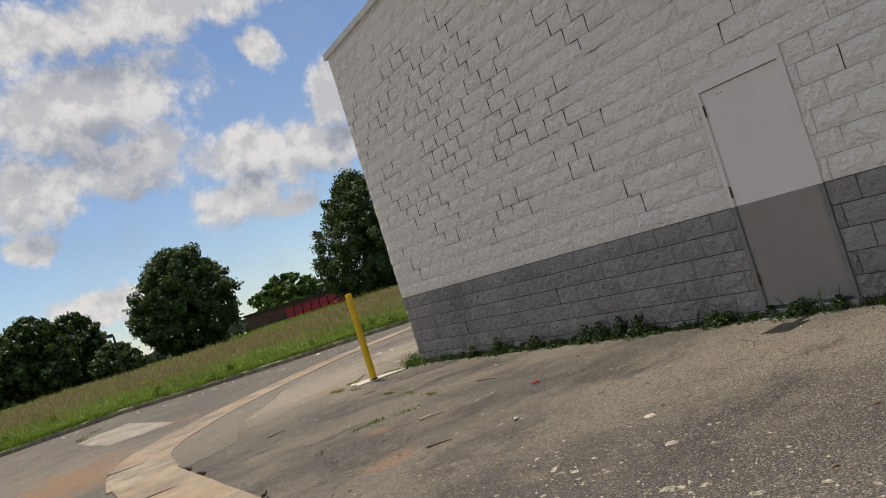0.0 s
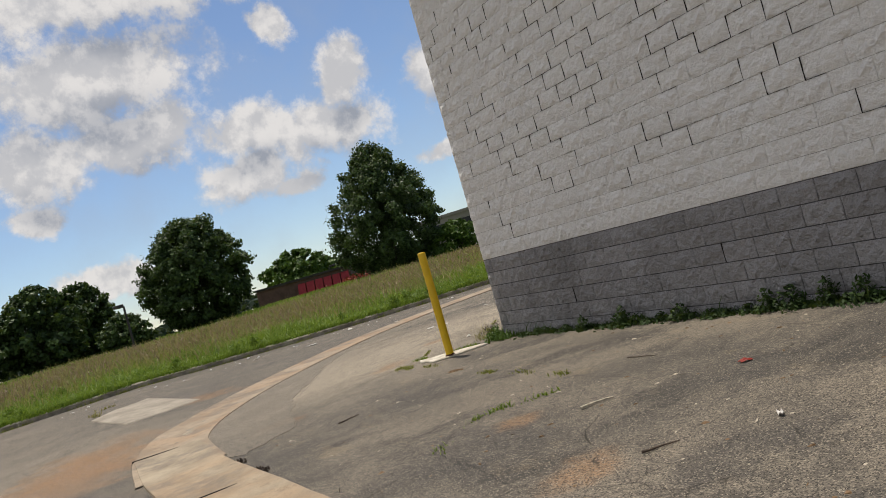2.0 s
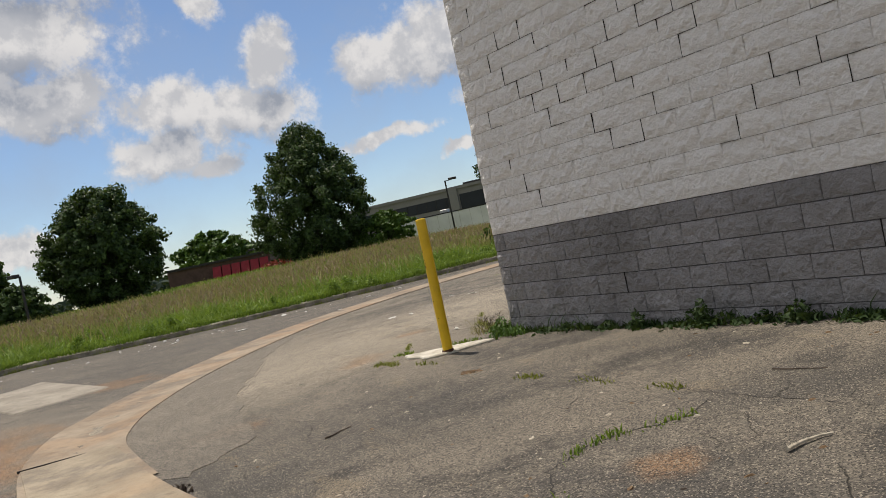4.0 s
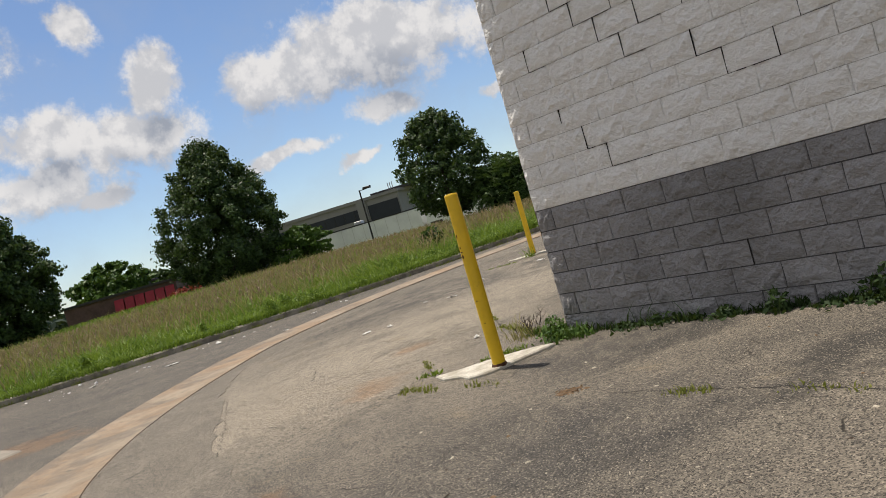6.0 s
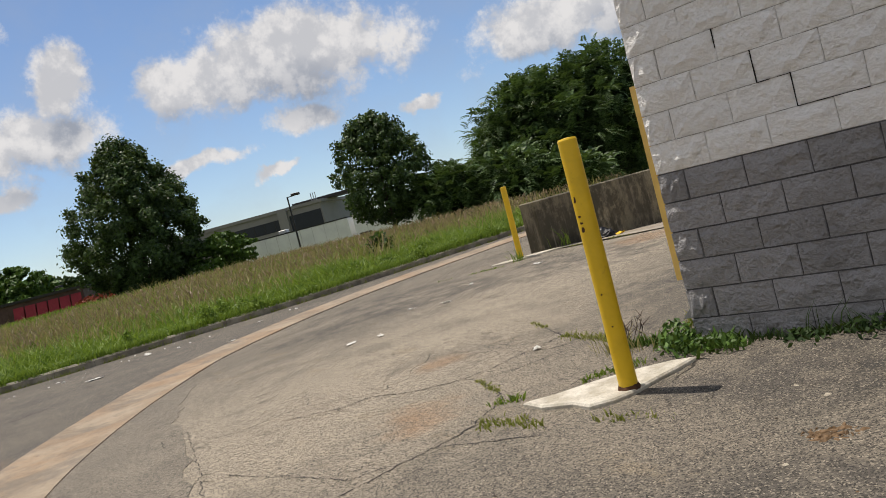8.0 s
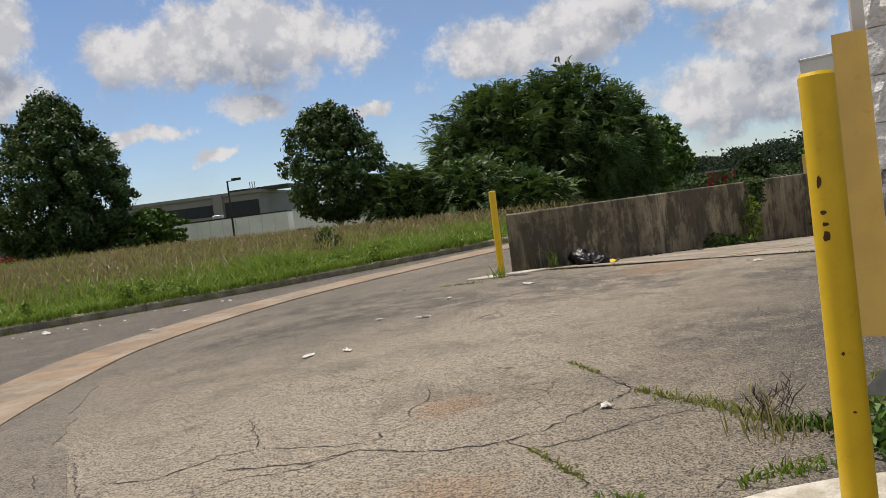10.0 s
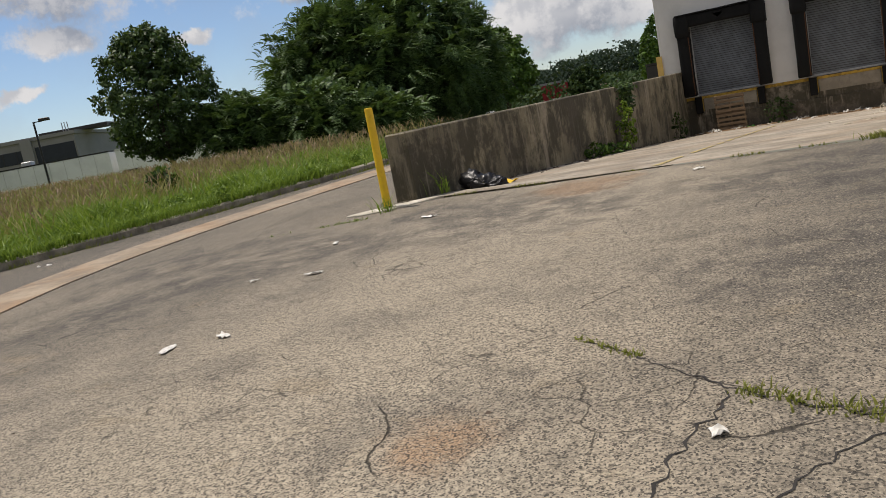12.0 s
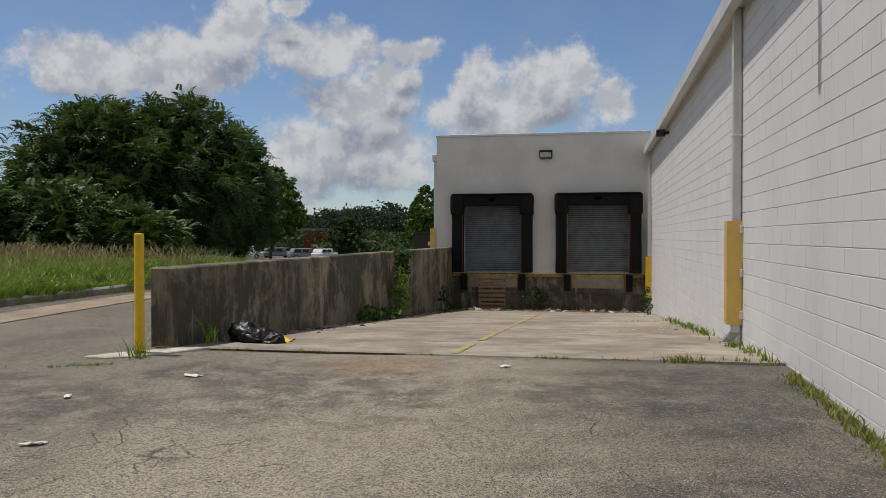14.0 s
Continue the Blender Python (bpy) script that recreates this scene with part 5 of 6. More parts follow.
tuft([(6, -4.50), (3, -4.52), (1, -4.55)], 700, 0.035, 0.02, M_TWIG, "crumbled dark edge beside the gutter", 0.01, 17)
tuft([(-11.8, -4.4), (-10.6, -5.3), (-9.6, -5.25)], 260, 0.08, 0.06, M_STRAW, "dry weeds round the concrete patch", 0.008, 18)
ky = np.linspace(-14, 24, 60)
tuft([(kerb_x(v) + 0.06, v) for v in ky], 5200, 0.085, 0.045, M_WEED, "weeds in the kerb joint", 0.007, 19, bare=-0.1)
tuft([(kerb_x(v) - 0.10, v) for v in ky], 15000, 0.21, 0.08, M_GRASS, "long grass leaning over the kerb", 0.008, 20, zf=lambda x, y: lot_z(x, y) + 0.14, bare=-0.25)


def leaf_quads(rng, centres, normals_out, size, long=1.0, droop=0.0):
    """Leaf-shaped quads turned mostly to the light, one at each centre."""
    n = len(centres)
    v = rng.normal(0, 1, (n, 3)) + normals_out * 0.9 + [0, 0, 0.5]
    v /= np.linalg.norm(v, axis=1)[:, None]
    a = np.cross(v, rng.normal(0, 1, (n, 3)))
    a /= np.linalg.norm(a, axis=1)[:, None] + 1e-9
    b = np.cross(v, a)
    s = (size * (0.6 + 0.8 * rng.random(n)))[:, None]
    a, b = a * s * long, b * s * 0.62
    dz = np.array([0, 0, -1.0]) * s * droop
    return np.stack([centres - a, centres + b * 0.9 - a * 0.1, centres + a + dz, centres - b * 0.9 - a * 0.1], 1)


def weed_clumps(places, mat, label, seed, leaf=0.022, zf=lot_z):
    """Low leafy weeds: a few dozen small leaves round each place (x, y, radius, height)."""
    rng = np.random.default_rng(seed)
    cs, ns = [], []
    for x, y, r, h in places:
        n = int(40 + 5000 * r * h)
        p = rng.normal(0, 0.5, (n, 3)) * [r, r, 0]
        p[:, 2] = np.abs(rng.random(n)) * h * np.clip(1.15 - np.hypot(p[:, 0], p[:, 1]) / (1.6 * r), 0.15, 1)
        p += [x, y, zf(x, y) + 0.004]
        cs.append(p)
        ns.append(np.tile([0, -0.3, 0.6], (n, 1)))
    c = np.concatenate(cs)
    ob = part("weeds", quads_mesh("weeds", leaf_quads(rng, c, np.concatenate(ns), np.full(len(c), leaf), 1.2, 0.3)), mat)
    return tagged(ob, label, "weeds", kind="stuff")


def crown_points(rng, n, centre, radii, clumps, lumpy, taper=0.0, shell=0.55):
    """Points of a ragged crown: tufts set over an egg-shaped shell that is bulged and notched by noise, and a loose filling."""
    m = clumps * 4
    ofs = rng.uniform(0, 90)

    def egg(u, a):
        prof = np.sqrt(np.clip(1 - u * u, 0, 1)) * (1 - taper * np.clip(u, -0.5, 1) * 0.95) + 0.02
        bulge = np.array([0.6 * noise.noise((math.cos(q) * 2.0, math.sin(q) * 2.0, v * 2.2 + ofs)) + 0.5 * noise.noise((math.cos(q) * 4.6, math.sin(q) * 4.6, v * 5.0 + ofs)) for q, v in zip(a, u)])
        return prof, bulge

    u, a = rng.uniform(-1, 1, m), rng.uniform(0, 2 * np.pi, m)
    prof, bulge = egg(u, a)
    far = (1 + lumpy * bulge) * (0.72 + 0.30 * rng.random(m) ** 0.6)
    c = np.stack([np.cos(a) * prof * far, np.sin(a) * prof * far, u * (0.8 + 0.2 * far)], -1)
    face = np.stack([np.cos(a) * prof, np.sin(a) * prof, u * 0.9], -1)
    pick = rng.integers(0, m, n)
    tuft_r = (0.07 + 0.10 * rng.random(m))[pick]
    off = rng.normal(0, 1, (n, 3))
    off /= np.linalg.norm(off, axis=1)[:, None]
    p = c[pick] + off * (tuft_r * rng.random(n) ** 0.5)[:, None] * [1, 1, 0.8] + face[pick] * (0.10 * rng.random(n) ** 4)[:, None]
    fill = rng.random(n) < 0.34
    p[fill] *= (0.95 * rng.random(fill.sum()) ** 0.5)[:, None]
    out = face[pick] * 0.6 + off * 0.7
    return np.asarray(centre) + p * radii, out, np.asarray(centre) + c[:clumps] * radii * 0.85


rw = random.Random(91)
lawn_clumps = []
for _ in range(110):
    cy = rw.uniform(-14, 22)
    lawn_clumps.append((kerb_x(cy) - 0.3 - 9 * rw.random() ** 2, cy, 0.12 + 0.22 * rw.random(), 0.18 + 0.30 * rw.random()))
weed_clumps(lawn_clumps, M_GRASS, "leafy green weeds standing in the long grass", 95, 0.030, lawn_z)
weed_clumps([(x, -0.05 - 0.05 * rw.random(), 0.08 + 0.10 * rw.random(), 0.03 + 0.10 * rw.random() ** 2) for x in [0.5 + 9.2 * rw.random() for _ in range(46)]], M_LEAFD, "dark leafy weeds crowding the foot of the block wall", 92)
weed_clumps([(x, -0.06 - 0.07 * rw.random(), 0.08 + 0.08 * rw.random(), 0.10 + 0.16 * rw.random()) for x in [2.2 + 6.5 * rw.random() ** 1.2 for _ in range(12)]], M_LEAFD, "taller leafy weeds at the block wall's foot", 93)
weed_clumps([(-0.02, -0.16, 0.16, 0.16), (0.12, -0.22, 0.14, 0.10), (-0.12, -0.04, 0.12, 0.20), (0.3, -0.16, 0.12, 0.08)], M_LEAFB, "bright green leafy weeds at the building's corner", 94)


def limbs(trunk_r, height, first, tops, rnd, base=(0, 0, 0)):
    """A tapered trunk with limbs that reach towards the given points."""
    bm = bmesh.new()
    p = Vector(base)
    n = 6
    pts = [p]
    for i in range(n):
        p = p + Vector((rnd.uniform(-1, 1) * 0.03 * height / n * 3, rnd.uniform(-1, 1) * 0.03 * height / n * 3, height / n))
        pts.append(p)
    for i in range(n):
        cyl(bm, pts[i], pts[i + 1], trunk_r * (1.25 if i == 0 else 1 - 0.75 * i / n), trunk_r * (1 - 0.75 * (i + 1) / n), seg=9, cap=False)
    for t in tops:
        t = Vector(t)
        i = min(n - 1, max(1, int(n * (first + (0.85 - first) * rnd.random()))))
        a = pts[i]
        mid = a.lerp(t, 0.5) + Vector((0, 0, -0.08 * height * rnd.random()))
        cyl(bm, a, mid, trunk_r * 0.38, trunk_r * 0.22, seg=6, cap=False)
        cyl(bm, mid, t, trunk_r * 0.22, trunk_r * 0.06, seg=5, cap=False)
    return bm


def tree(x, y, z, height, radius, trunk_h, leaves, size, mat, label, seed, lumpy=0.42, clumps=70, taper=0.25, zr=None, group="lawn trees", name="tree", trunk_r=0.16):
    z = lawn_z(x, y) - 0.04 if x < kerb_x(y) else z
    t = thing(name, (x, y, z), label, "tree", group)
    rng = np.random.default_rng(seed)
    rz = (height - trunk_h) / 2
    centre = (0, 0, trunk_h + rz)
    p, out, cl = crown_points(rng, leaves, centre, np.array([radius, radius, rz]), clumps, lumpy, taper)
    keep = p[:, 2] > trunk_h * 0.55
    q = leaf_quads(rng, p[keep], out[keep], np.full(keep.sum(), size))
    part("crown", quads_mesh("crown", q), mat, t)
    part("trunk", limbs(trunk_r, trunk_h + rz * 1.1, 0.25, cl[:14], random.Random(seed)), M_BARK, t)
    return t


tree(-55.5, 23.4, 0.55, 11.5, 4.3, 0.5, 70000, 0.125, M_LEAF, "broad dark green maple with a pointed crown", 11, taper=0.55, clumps=90, lumpy=0.36)
tree(-30.8, 26.1, 0.30, 7.0, 2.6, 1.1, 28000, 0.10, M_LEAF, "young maple with an egg-shaped crown on a slim trunk", 12, taper=0.3, clumps=80, trunk_r=0.11)
tree(-60.3, 7.25, 0.5, 9.4, 4.2, 0.4, 52000, 0.15, M_LEAF, "wide round maple standing on the lawn", 13, taper=0.1, clumps=90, lumpy=0.34)
tree(-61.6, -5.25, 0.4, 7.0, 2.9, 0.5, 14000, 0.2, M_LEAF, "rounded dark tree beyond the lawn", 14, clumps=60)
tree(-66.5, -1.8, 0.4, 6.8, 2.6, 0.5, 12000, 0.2, M_LEAF, "dark tree behind the lawn edge", 15, clumps=60)
tree(-56.4, 0.1, 0.4, 3.0, 1.9, 0.2, 8000, 0.15, M_LEAF, "low bushy tree beside the lamp post", 16, clumps=50)
tree(-62.0, -12.0, 0.4, 7.0, 4.5, 0.4, 12000, 0.22, M_LEAF, "dark spreading tree at the lawn's end", 17, clumps=60)
tree(-97, 27.2, 0.8, 6.6, 4.6, 0.8, 9000, 0.3, M_LEAFB, "light green tree behind the low building", 18, clumps=50)
tree(-104, 34, 0.8, 4.8, 5.5, 0.3, 6000, 0.3, M_LEAFD, "far dark trees behind the low building", 19, clumps=50, group="far trees")
tree(-92, 41, 0.8, 3.6, 5.0, 0.3, 6000, 0.3, M_LEAFD, "far hazy trees at the lot's edge", 20, clumps=50, group="far trees")
tree(-51.9, 27.9, 0.5, 3.2, 2.3, 0.2, 8000, 0.14, M_LEAFB, "leafy bush beside the white trailer", 21, clumps=40, group="bushes")
tree(-14.2, 57, -0.6, 5.9, 1.45, 1.2, 6000, 0.13, M_LEAFB, "fresh green tree behind the dock building", 22, clumps=40, lumpy=0.3)
tree(-25.4, 54.5, -0.2, 7.0, 2.3, 1.9, 12000, 0.16, M_LEAFB, "pale green tree beyond the retaining wall", 23, clumps=50, trunk_r=0.12)
tree(-29.0, 58.0, -0.2, 6.6, 3.0, 1.6, 12000, 0.17, M_LEAF, "shady tree beside the far car park", 24, clumps=50, trunk_r=0.12)


def pinnate(rng, tips, direction, length, pairs, leaflet):
    """Fronds of paired leaflets that arch outwards from each tip."""
    n = len(tips)
    side = np.cross(direction, [0, 0, 1.0])
    side /= np.linalg.norm(side, axis=1)[:, None] + 1e-9
    out = []
    for k in range(pairs):
        f = (k + 0.6) / pairs
        mid = tips + direction * (length * f)[:, None] + np.array([0, 0, -1.0]) * (0.42 * length * f * f)[:, None]
        for s in (-1, 1):
            w = leaflet * (1.0 - 0.45 * f)
            v = side * s * w + np.array([0, 0, -0.35]) * w + direction * w * 0.35
            u = direction * w * 0.26
            a = mid
            out.append(np.stack([a, a + v * 0.5 - u, a + v, a + v * 0.5 + u], 1))
    return np.concatenate(out)


def ailanthus(x, y, z, height, radius, fronds, label, seed, length=0.75, leaflet=0.24, low=0.10):
    drop = z - (lawn_z(x, y) - 0.04)
    z, height = z - drop, height + drop
    t = thing("tree", (x, y, z), label, "tree", "thicket")
    rng = np.random.default_rng(seed)
    rz = height / 2 * (1 - low)
    centre = (0, 0, height * low + rz)
    p, out, cl = crown_points(rng, fronds, centre, np.array([radius, radius, rz]), 75, 0.5, 0.15, 0.6)
    keep = p[:, 2] > 0.15
    p, out = p[keep], out[keep]
    d = out + rng.normal(0, 0.55, out.shape) + [0, 0, 0.15]
    d /= np.linalg.norm(d, axis=1)[:, None]
    ln = length * (0.6 + 0.7 * rng.random(len(p)))
    part("crown", quads_mesh("crown", pinnate(rng, p, d, ln, 6, leaflet)), M_AIL if seed % 2 else M_LEAFB, t)
    # the core has darker leaves, so the crown's inner shade is partly colour
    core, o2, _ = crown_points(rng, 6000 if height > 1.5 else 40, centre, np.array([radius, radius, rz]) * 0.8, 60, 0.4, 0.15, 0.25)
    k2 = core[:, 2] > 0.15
    part("inner_leaves", quads_mesh("inner", leaf_quads(rng, core[k2], o2[k2], np.full(k2.sum(), 0.24))), M_LEAFD, t, "inner foliage coloured darker to deepen the crown's shade")
    part("trunk", limbs(0.13, height * 0.75, 0.15, cl[:16], random.Random(seed)), M_BARK, t)
    return t


ailanthus(-26.8, 36.4, 0.35, 7.6, 4.1, 5600, "tall tree of heaven with drooping fronds", 31)
ailanthus(-24.0, 39.4, 0.25, 8.5, 3.5, 5000, "tall tree of heaven at the thicket's middle", 33)
ailanthus(-28.6, 34.6, 0.35, 5.4, 2.0, 2400, "fresh green tree of heaven on the thicket's edge", 32)
ailanthus(-23.6, 45.0, 0.1, 7.6, 2.2, 2600, "slender tree of heaven behind the retaining wall", 35)
ailanthus(-24.6, 29.6, 0.3, 3.3, 2.3, 1500, "low sumac-like shrub before the thicket", 37, 0.7)
ailanthus(-22.0, 31.2, 0.25, 2.3, 2.0, 1200, "low shrub with drooping fronds before the thicket", 39, 0.7)
ailanthus(-27.4, 27.6, 0.3, 3.4, 1.9, 1200, "bushy shrub beside the young maple", 41, 0.6)
ailanthus(-19.0, 14.2, 0.12, 0.95, 0.42, 90, "single leafy weed in the long grass", 44, 0.3, 0.12, 0.02)


def wall_plant(x, y, z, h, r, n, mat, label, seed, zmin=0.0):
    t = thing("weed_plant", (x, y, z), label, "plant", "wall plants")
    rng = np.random.default_rng(seed)
    p, out, cl = crown_points(rng, n, (0, 0, h / 2), np.array([r, r, h / 2]), 24, 0.3, 0.2, 0.4)
    k = p[:, 2] > zmin
    part("leaves", quads_mesh("leaves", leaf_quads(rng, p[k], out[k], np.full(k.sum(), 0.05), 1.3, 0.4)), mat, t)
    part("stem", limbs(0.012, h * 0.85, 0.1, cl[:10], random.Random(seed)), M_TWIG, t)
    return t


wall_plant(-6.95, 19.0, apron_at(-7, 19), 1.30, 0.26, 420, M_GRASS, "bright green sapling rooted at the retaining wall", 51)
wall_plant(-7.05, 16.4, apron_at(-7, 16.4), 0.34, 0.30, 200, M_LEAFB, "low weed at the foot of the retaining wall", 52)
wall_plant(-7.0, 17.6, apron_at(-7, 17.6), 0.26, 0.42, 260, M_LEAFB, "spreading weed in the retaining wall's corner", 53)
wall_plant(-6.95, 25.5, apron_at(-7, 25.5), 0.85, 0.26, 130, M_LEAFD, "dark weed near the dock corner", 54)
wall_plant(-4.15, DOCK_Y - 0.45, DOCK_GROUND, 0.95, 0.50, 300, M_LEAFD, "dark shrub growing at the dock foot", 55)
wall_plant(-0.3, 25.6, apron_at(-0.3, 25.6), 0.9, 0.16, 120, M_LEAF, "weed climbing the white wall near the dock", 56)
vine = thing("vine", (-7.28, 20.2, 0.0), "creeper hanging over the retaining wall's top", "vine")
rng = np.random.default_rng(61)
q = rng.normal(0, 1, (1500, 3)) * [0.05, 0.26, 0.0]
q[:, 2] = 1.05 - np.abs(rng.normal(0, 0.36, 1500))
q[:, 0] = np.where(q[:, 2] > 0.97, rng.uniform(-0.4, 0.1, 1500), 0.10 + np.abs(q[:, 0]))
part("leaves", quads_mesh("leaves", leaf_quads(rng, q, np.tile([1.0, 0, 0], (1500, 1)), np.full(1500, 0.055))), M_LEAF, vine)

dead = thing("dry_weed", (-0.62, 0.12, lot_z(-0.6, 0.1)), "dry brown branching weed beside the bollard", "weed")
bm = bmesh.new()
rnd = random.Random(8)
for i in range(12):
    a, ln = rnd.random() * 6.28, 0.08 + 0.16 * rnd.random()
    b = Vector((rnd.gauss(0, 0.05), rnd.gauss(0, 0.05), 0))
    e = b + Vector((math.cos(a) * ln * 0.5, math.sin(a) * ln * 0.5, ln * 0.9))
    cyl(bm, b, e, 0.003, 0.0015, seg=4, cap=False)
    for j in range(4):
        m = b.lerp(e, 0.4 + 0.15 * j)
        cyl(bm, m, m + Vector((rnd.gauss(0, 0.04), rnd.gauss(0, 0.04), 0.05)), 0.004, 0.002, seg=3, cap=False)
part("branching_stem", bm, M_TWIG, dead)

# ---- far things ----
def street_lamp(x, y, z, h, turn, label):
    s = thing("street_lamp", (x, y, z), label, "lamp post", "lamp posts", rz=turn)
    part("pole", cyl(bmesh.new(), (0, 0, -0.5), (0, 0, h), 0.08, 0.06, seg=10), M_DARK, s)
    part("arm", boxm(0, 0.55, -0.03, 0.03, h - 0.06, h), M_DARK, s)
    part("head", boxm(0.35, 1.0, -0.2, 0.2, h - 0.03, h + 0.16, bev=0.03), M_DARK, s)
    return s


street_lamp(-49.4, 33.0, 0.4, 5.1, 40, "dark shoebox lamp post standing on the lawn")
street_lamp(-41.4, -0.9, 0.4, 3.25, 200, "dark lamp post among the far trees")
street_lamp(-90, 33.0, 0.6, 4.5, 30, "distant dark lamp post behind the low building")
street_lamp(-83.3, 26.8, 0.6, 3.2, 30, "distant dark lamp post near the red awnings")

# white trailers behind the trees
ta = Vector((-65.2, 36.6, 0))
tb = Vector((-45.0, 49.5, 0))
ang = math.degrees(math.atan2(tb.y - ta.y, tb.x - ta.x))
for i in range(2):
    p = ta.lerp(tb, i * 0.52)
    ln = (tb - ta).length * 0.5
    tr = thing("trailer", (p.x, p.y, 0.2), "long white box trailer parked behind the lawn", "trailer", "white trailers", rz=ang)
    part("box", boxm(0, ln, 0, 2.5, 0.55, 2.85, bev=0.03), M_TRAILER, tr)
    part("roof_edge", boxm(-0.02, ln + 0.02, -0.02, 2.52, 2.855, 2.95), M_DARK if i == 0 else M_COPING, tr)
    for k in range(1, 10):
        part("panel_rib", boxm(ln * k / 10 - 0.02, ln * k / 10 + 0.02, -0.03, -0.001, 0.6, 2.8), M_COPING, tr)
    for k, a in enumerate((0.18, 0.52)):
        part("door", boxm(ln * a, ln * a + 0.9, -0.04, -0.032, 0.65, 2.5), M_TRAILER, tr)
    part("opening", boxm(0.3, 1.5, -0.02, -0.001, 0.6, 1.2), M_DARK, tr)
    part("vent", boxm(ln * 0.4, ln * 0.4 + 0.8, 0.8, 1.6, 2.955, 3.3, bev=0.05), M_COPING, tr)
    part("running_gear", boxm(0.5, ln - 0.5, 0.3, 2.2, -0.3, 0.54), M_DARK, tr)

off = thing("office_building", (-121.0, 66.0, 0.5), "low modern office block with dark window bands", "building", rz=32)
part("wall", boxm(-8, 22, 0, 20, 0, 7.6), M_OFFICE, off)
part("roof", boxm(-8.3, 22.3, -0.3, 20.3, 7.605, 8.1), M_OFFICE, off)
part("window_band", boxm(-7.5, 14.2, -0.06, -0.002, 4.7, 6.5), M_GLASS, off)
for k in range(12):
    part("mullion", boxm(-7.5 + k * 1.9, -7.42 + k * 1.9, -0.12, -0.062, 4.7, 6.5), M_DARK, off)
part("pier", boxm(14.4, 16.0, -0.5, -0.002, 0, 7.9), M_OFFICE, off)
part("window_band", boxm(16.2, 21.8, -0.06, -0.002, 3.4, 6.6), M_GLASS, off)
for x in (19.6, 20.0, 20.4):
    part("antenna", cyl(bmesh.new(), (x, 3, 8.1), (x, 3, 9.6), 0.07, seg=6), M_STEEL, off)
part("rooftop_unit", boxm(16, 26, 3, 8, 8.11, 8.6), M_DARK, off)

shop = thing("shop_building", (-82.5, 17.3, 0.5), "low dark brick shop with a row of red awnings", "building", rz=60)
part("wall", boxm(0, 11.2, 0, 8, -0.5, 2.6), M_BRICKFAR, shop)
part("roof", boxm(-0.2, 11.4, -0.2, 8.2, 2.605, 2.85), M_DARK, shop)
for k in range(6):
    bm = boxm(4.9 + k * 1.03, 5.8 + k * 1.03, -0.9, -0.002, 0.7, 2.2)
    for v in bm.verts:
        if v.co.z > 2 and v.co.y < -0.5:
            v.co.y = -0.1
    part("awning", bm, M_AWNING, shop, "sloping red awning")
part("window_band", boxm(0.6, 4.4, -0.03, -0.002, 0.6, 2.0), M_BRICKFAR, shop)
rb = tree(-70.9, 25.6, 0.5, 1.25, 1.7, 0.1, 2600, 0.12, M_RED, "red-leaved flowering bush on the lawn's edge", 71, clumps=30, group="bushes", name="bush", trunk_r=0.04)


park = part("parking_lot", grid_mesh(lines((-66, -13, 3)), lines((60, 132, 3)), lambda x, y: lawn_z(x, y) + 0.05), M_ASPHALT)
tagged(park, "grey car park beyond the thicket", "car park", kind="structure")


def car(x, y, z, turn, mat, label, tall=1.0, ln=4.6):
    z = lawn_z(x, y) + 0.05
    c = thing("car", (x, y, z), label, "car", "parked cars", rz=turn)
    bm = boxm(-ln / 2, ln / 2, -0.9, 0.9, 0.3, 0.95, bev=0.12)
    part("body", bm, mat, c, smooth=False)
    bm = boxm(-ln * 0.42, ln * 0.25, -0.82, 0.82, 0.95, 1.45 * tall + 0.1, bev=0.08)
    for v in bm.verts:
        if v.co.z > 1.3:
            v.co.x *= 0.88
    part("cabin", bm, mat, c)
    for s in (-1, 1):
        for a in (-0.36, -0.1):
            part("window", boxm(ln * a, ln * a + 0.95, s * 0.83 - 0.02, s * 0.83 + 0.02, 1.02, 1.42 * tall), M_GLASS, c)
        for a in (-0.32, 0.32):
            w = part("wheel", cyl(bmesh.new(), (ln * a, s * 0.80, 0.33), (ln * a, s * 0.95, 0.33), 0.33, seg=16), M_TYRE, c)
            part("rim", cyl(bmesh.new(), (ln * a, s * 0.951, 0.33), (ln * a, s * 0.965, 0.33), 0.2, seg=12), M_STEEL, w)
    return c


car(-51.3, 107.8, -1.55, 22, M_CARW, "white estate car parked beyond the wall", 1.15)
car(-48.9, 113.5, -1.6, 40, M_CARG, "grey car parked in the far lot")
car(-43.8, 110.9, -1.75, 40, M_CARG, "silver grey car in the far lot")
car(-41.0, 111.9, -1.75, 75, M_CARW, "white car in the far lot")
rbld = thing("red_shop", (-54.2, 138.6, lawn_z(-54, 138) - 0.1), "small red-painted shop in the distance", "building", rz=20)
part("wall", boxm(0, 4.8, 0, 6, 0, 4.6), M_AWNING, rbld)
part("roof", boxm(-0.2, 5.0, -0.2, 6.2, 4.605, 5.0), M_OFFICE, rbld)
part("window", boxm(1.6, 4.2, -0.03, -0.002, 1.4, 2.1), M_TRAILER, rbld)
bbld = thing("brown_house", (-44.6, 141.5, lawn_z(-44, 141) - 0.1), "low brown gabled building in the distance", "building", rz=18)
part("wall", boxm(0, 3.4, 0, 6, 0, 2.6), M_BRICKFAR, bbld)
bm = boxm(-0.3, 3.7, -0.4, 6.4, 2.605, 3.2)
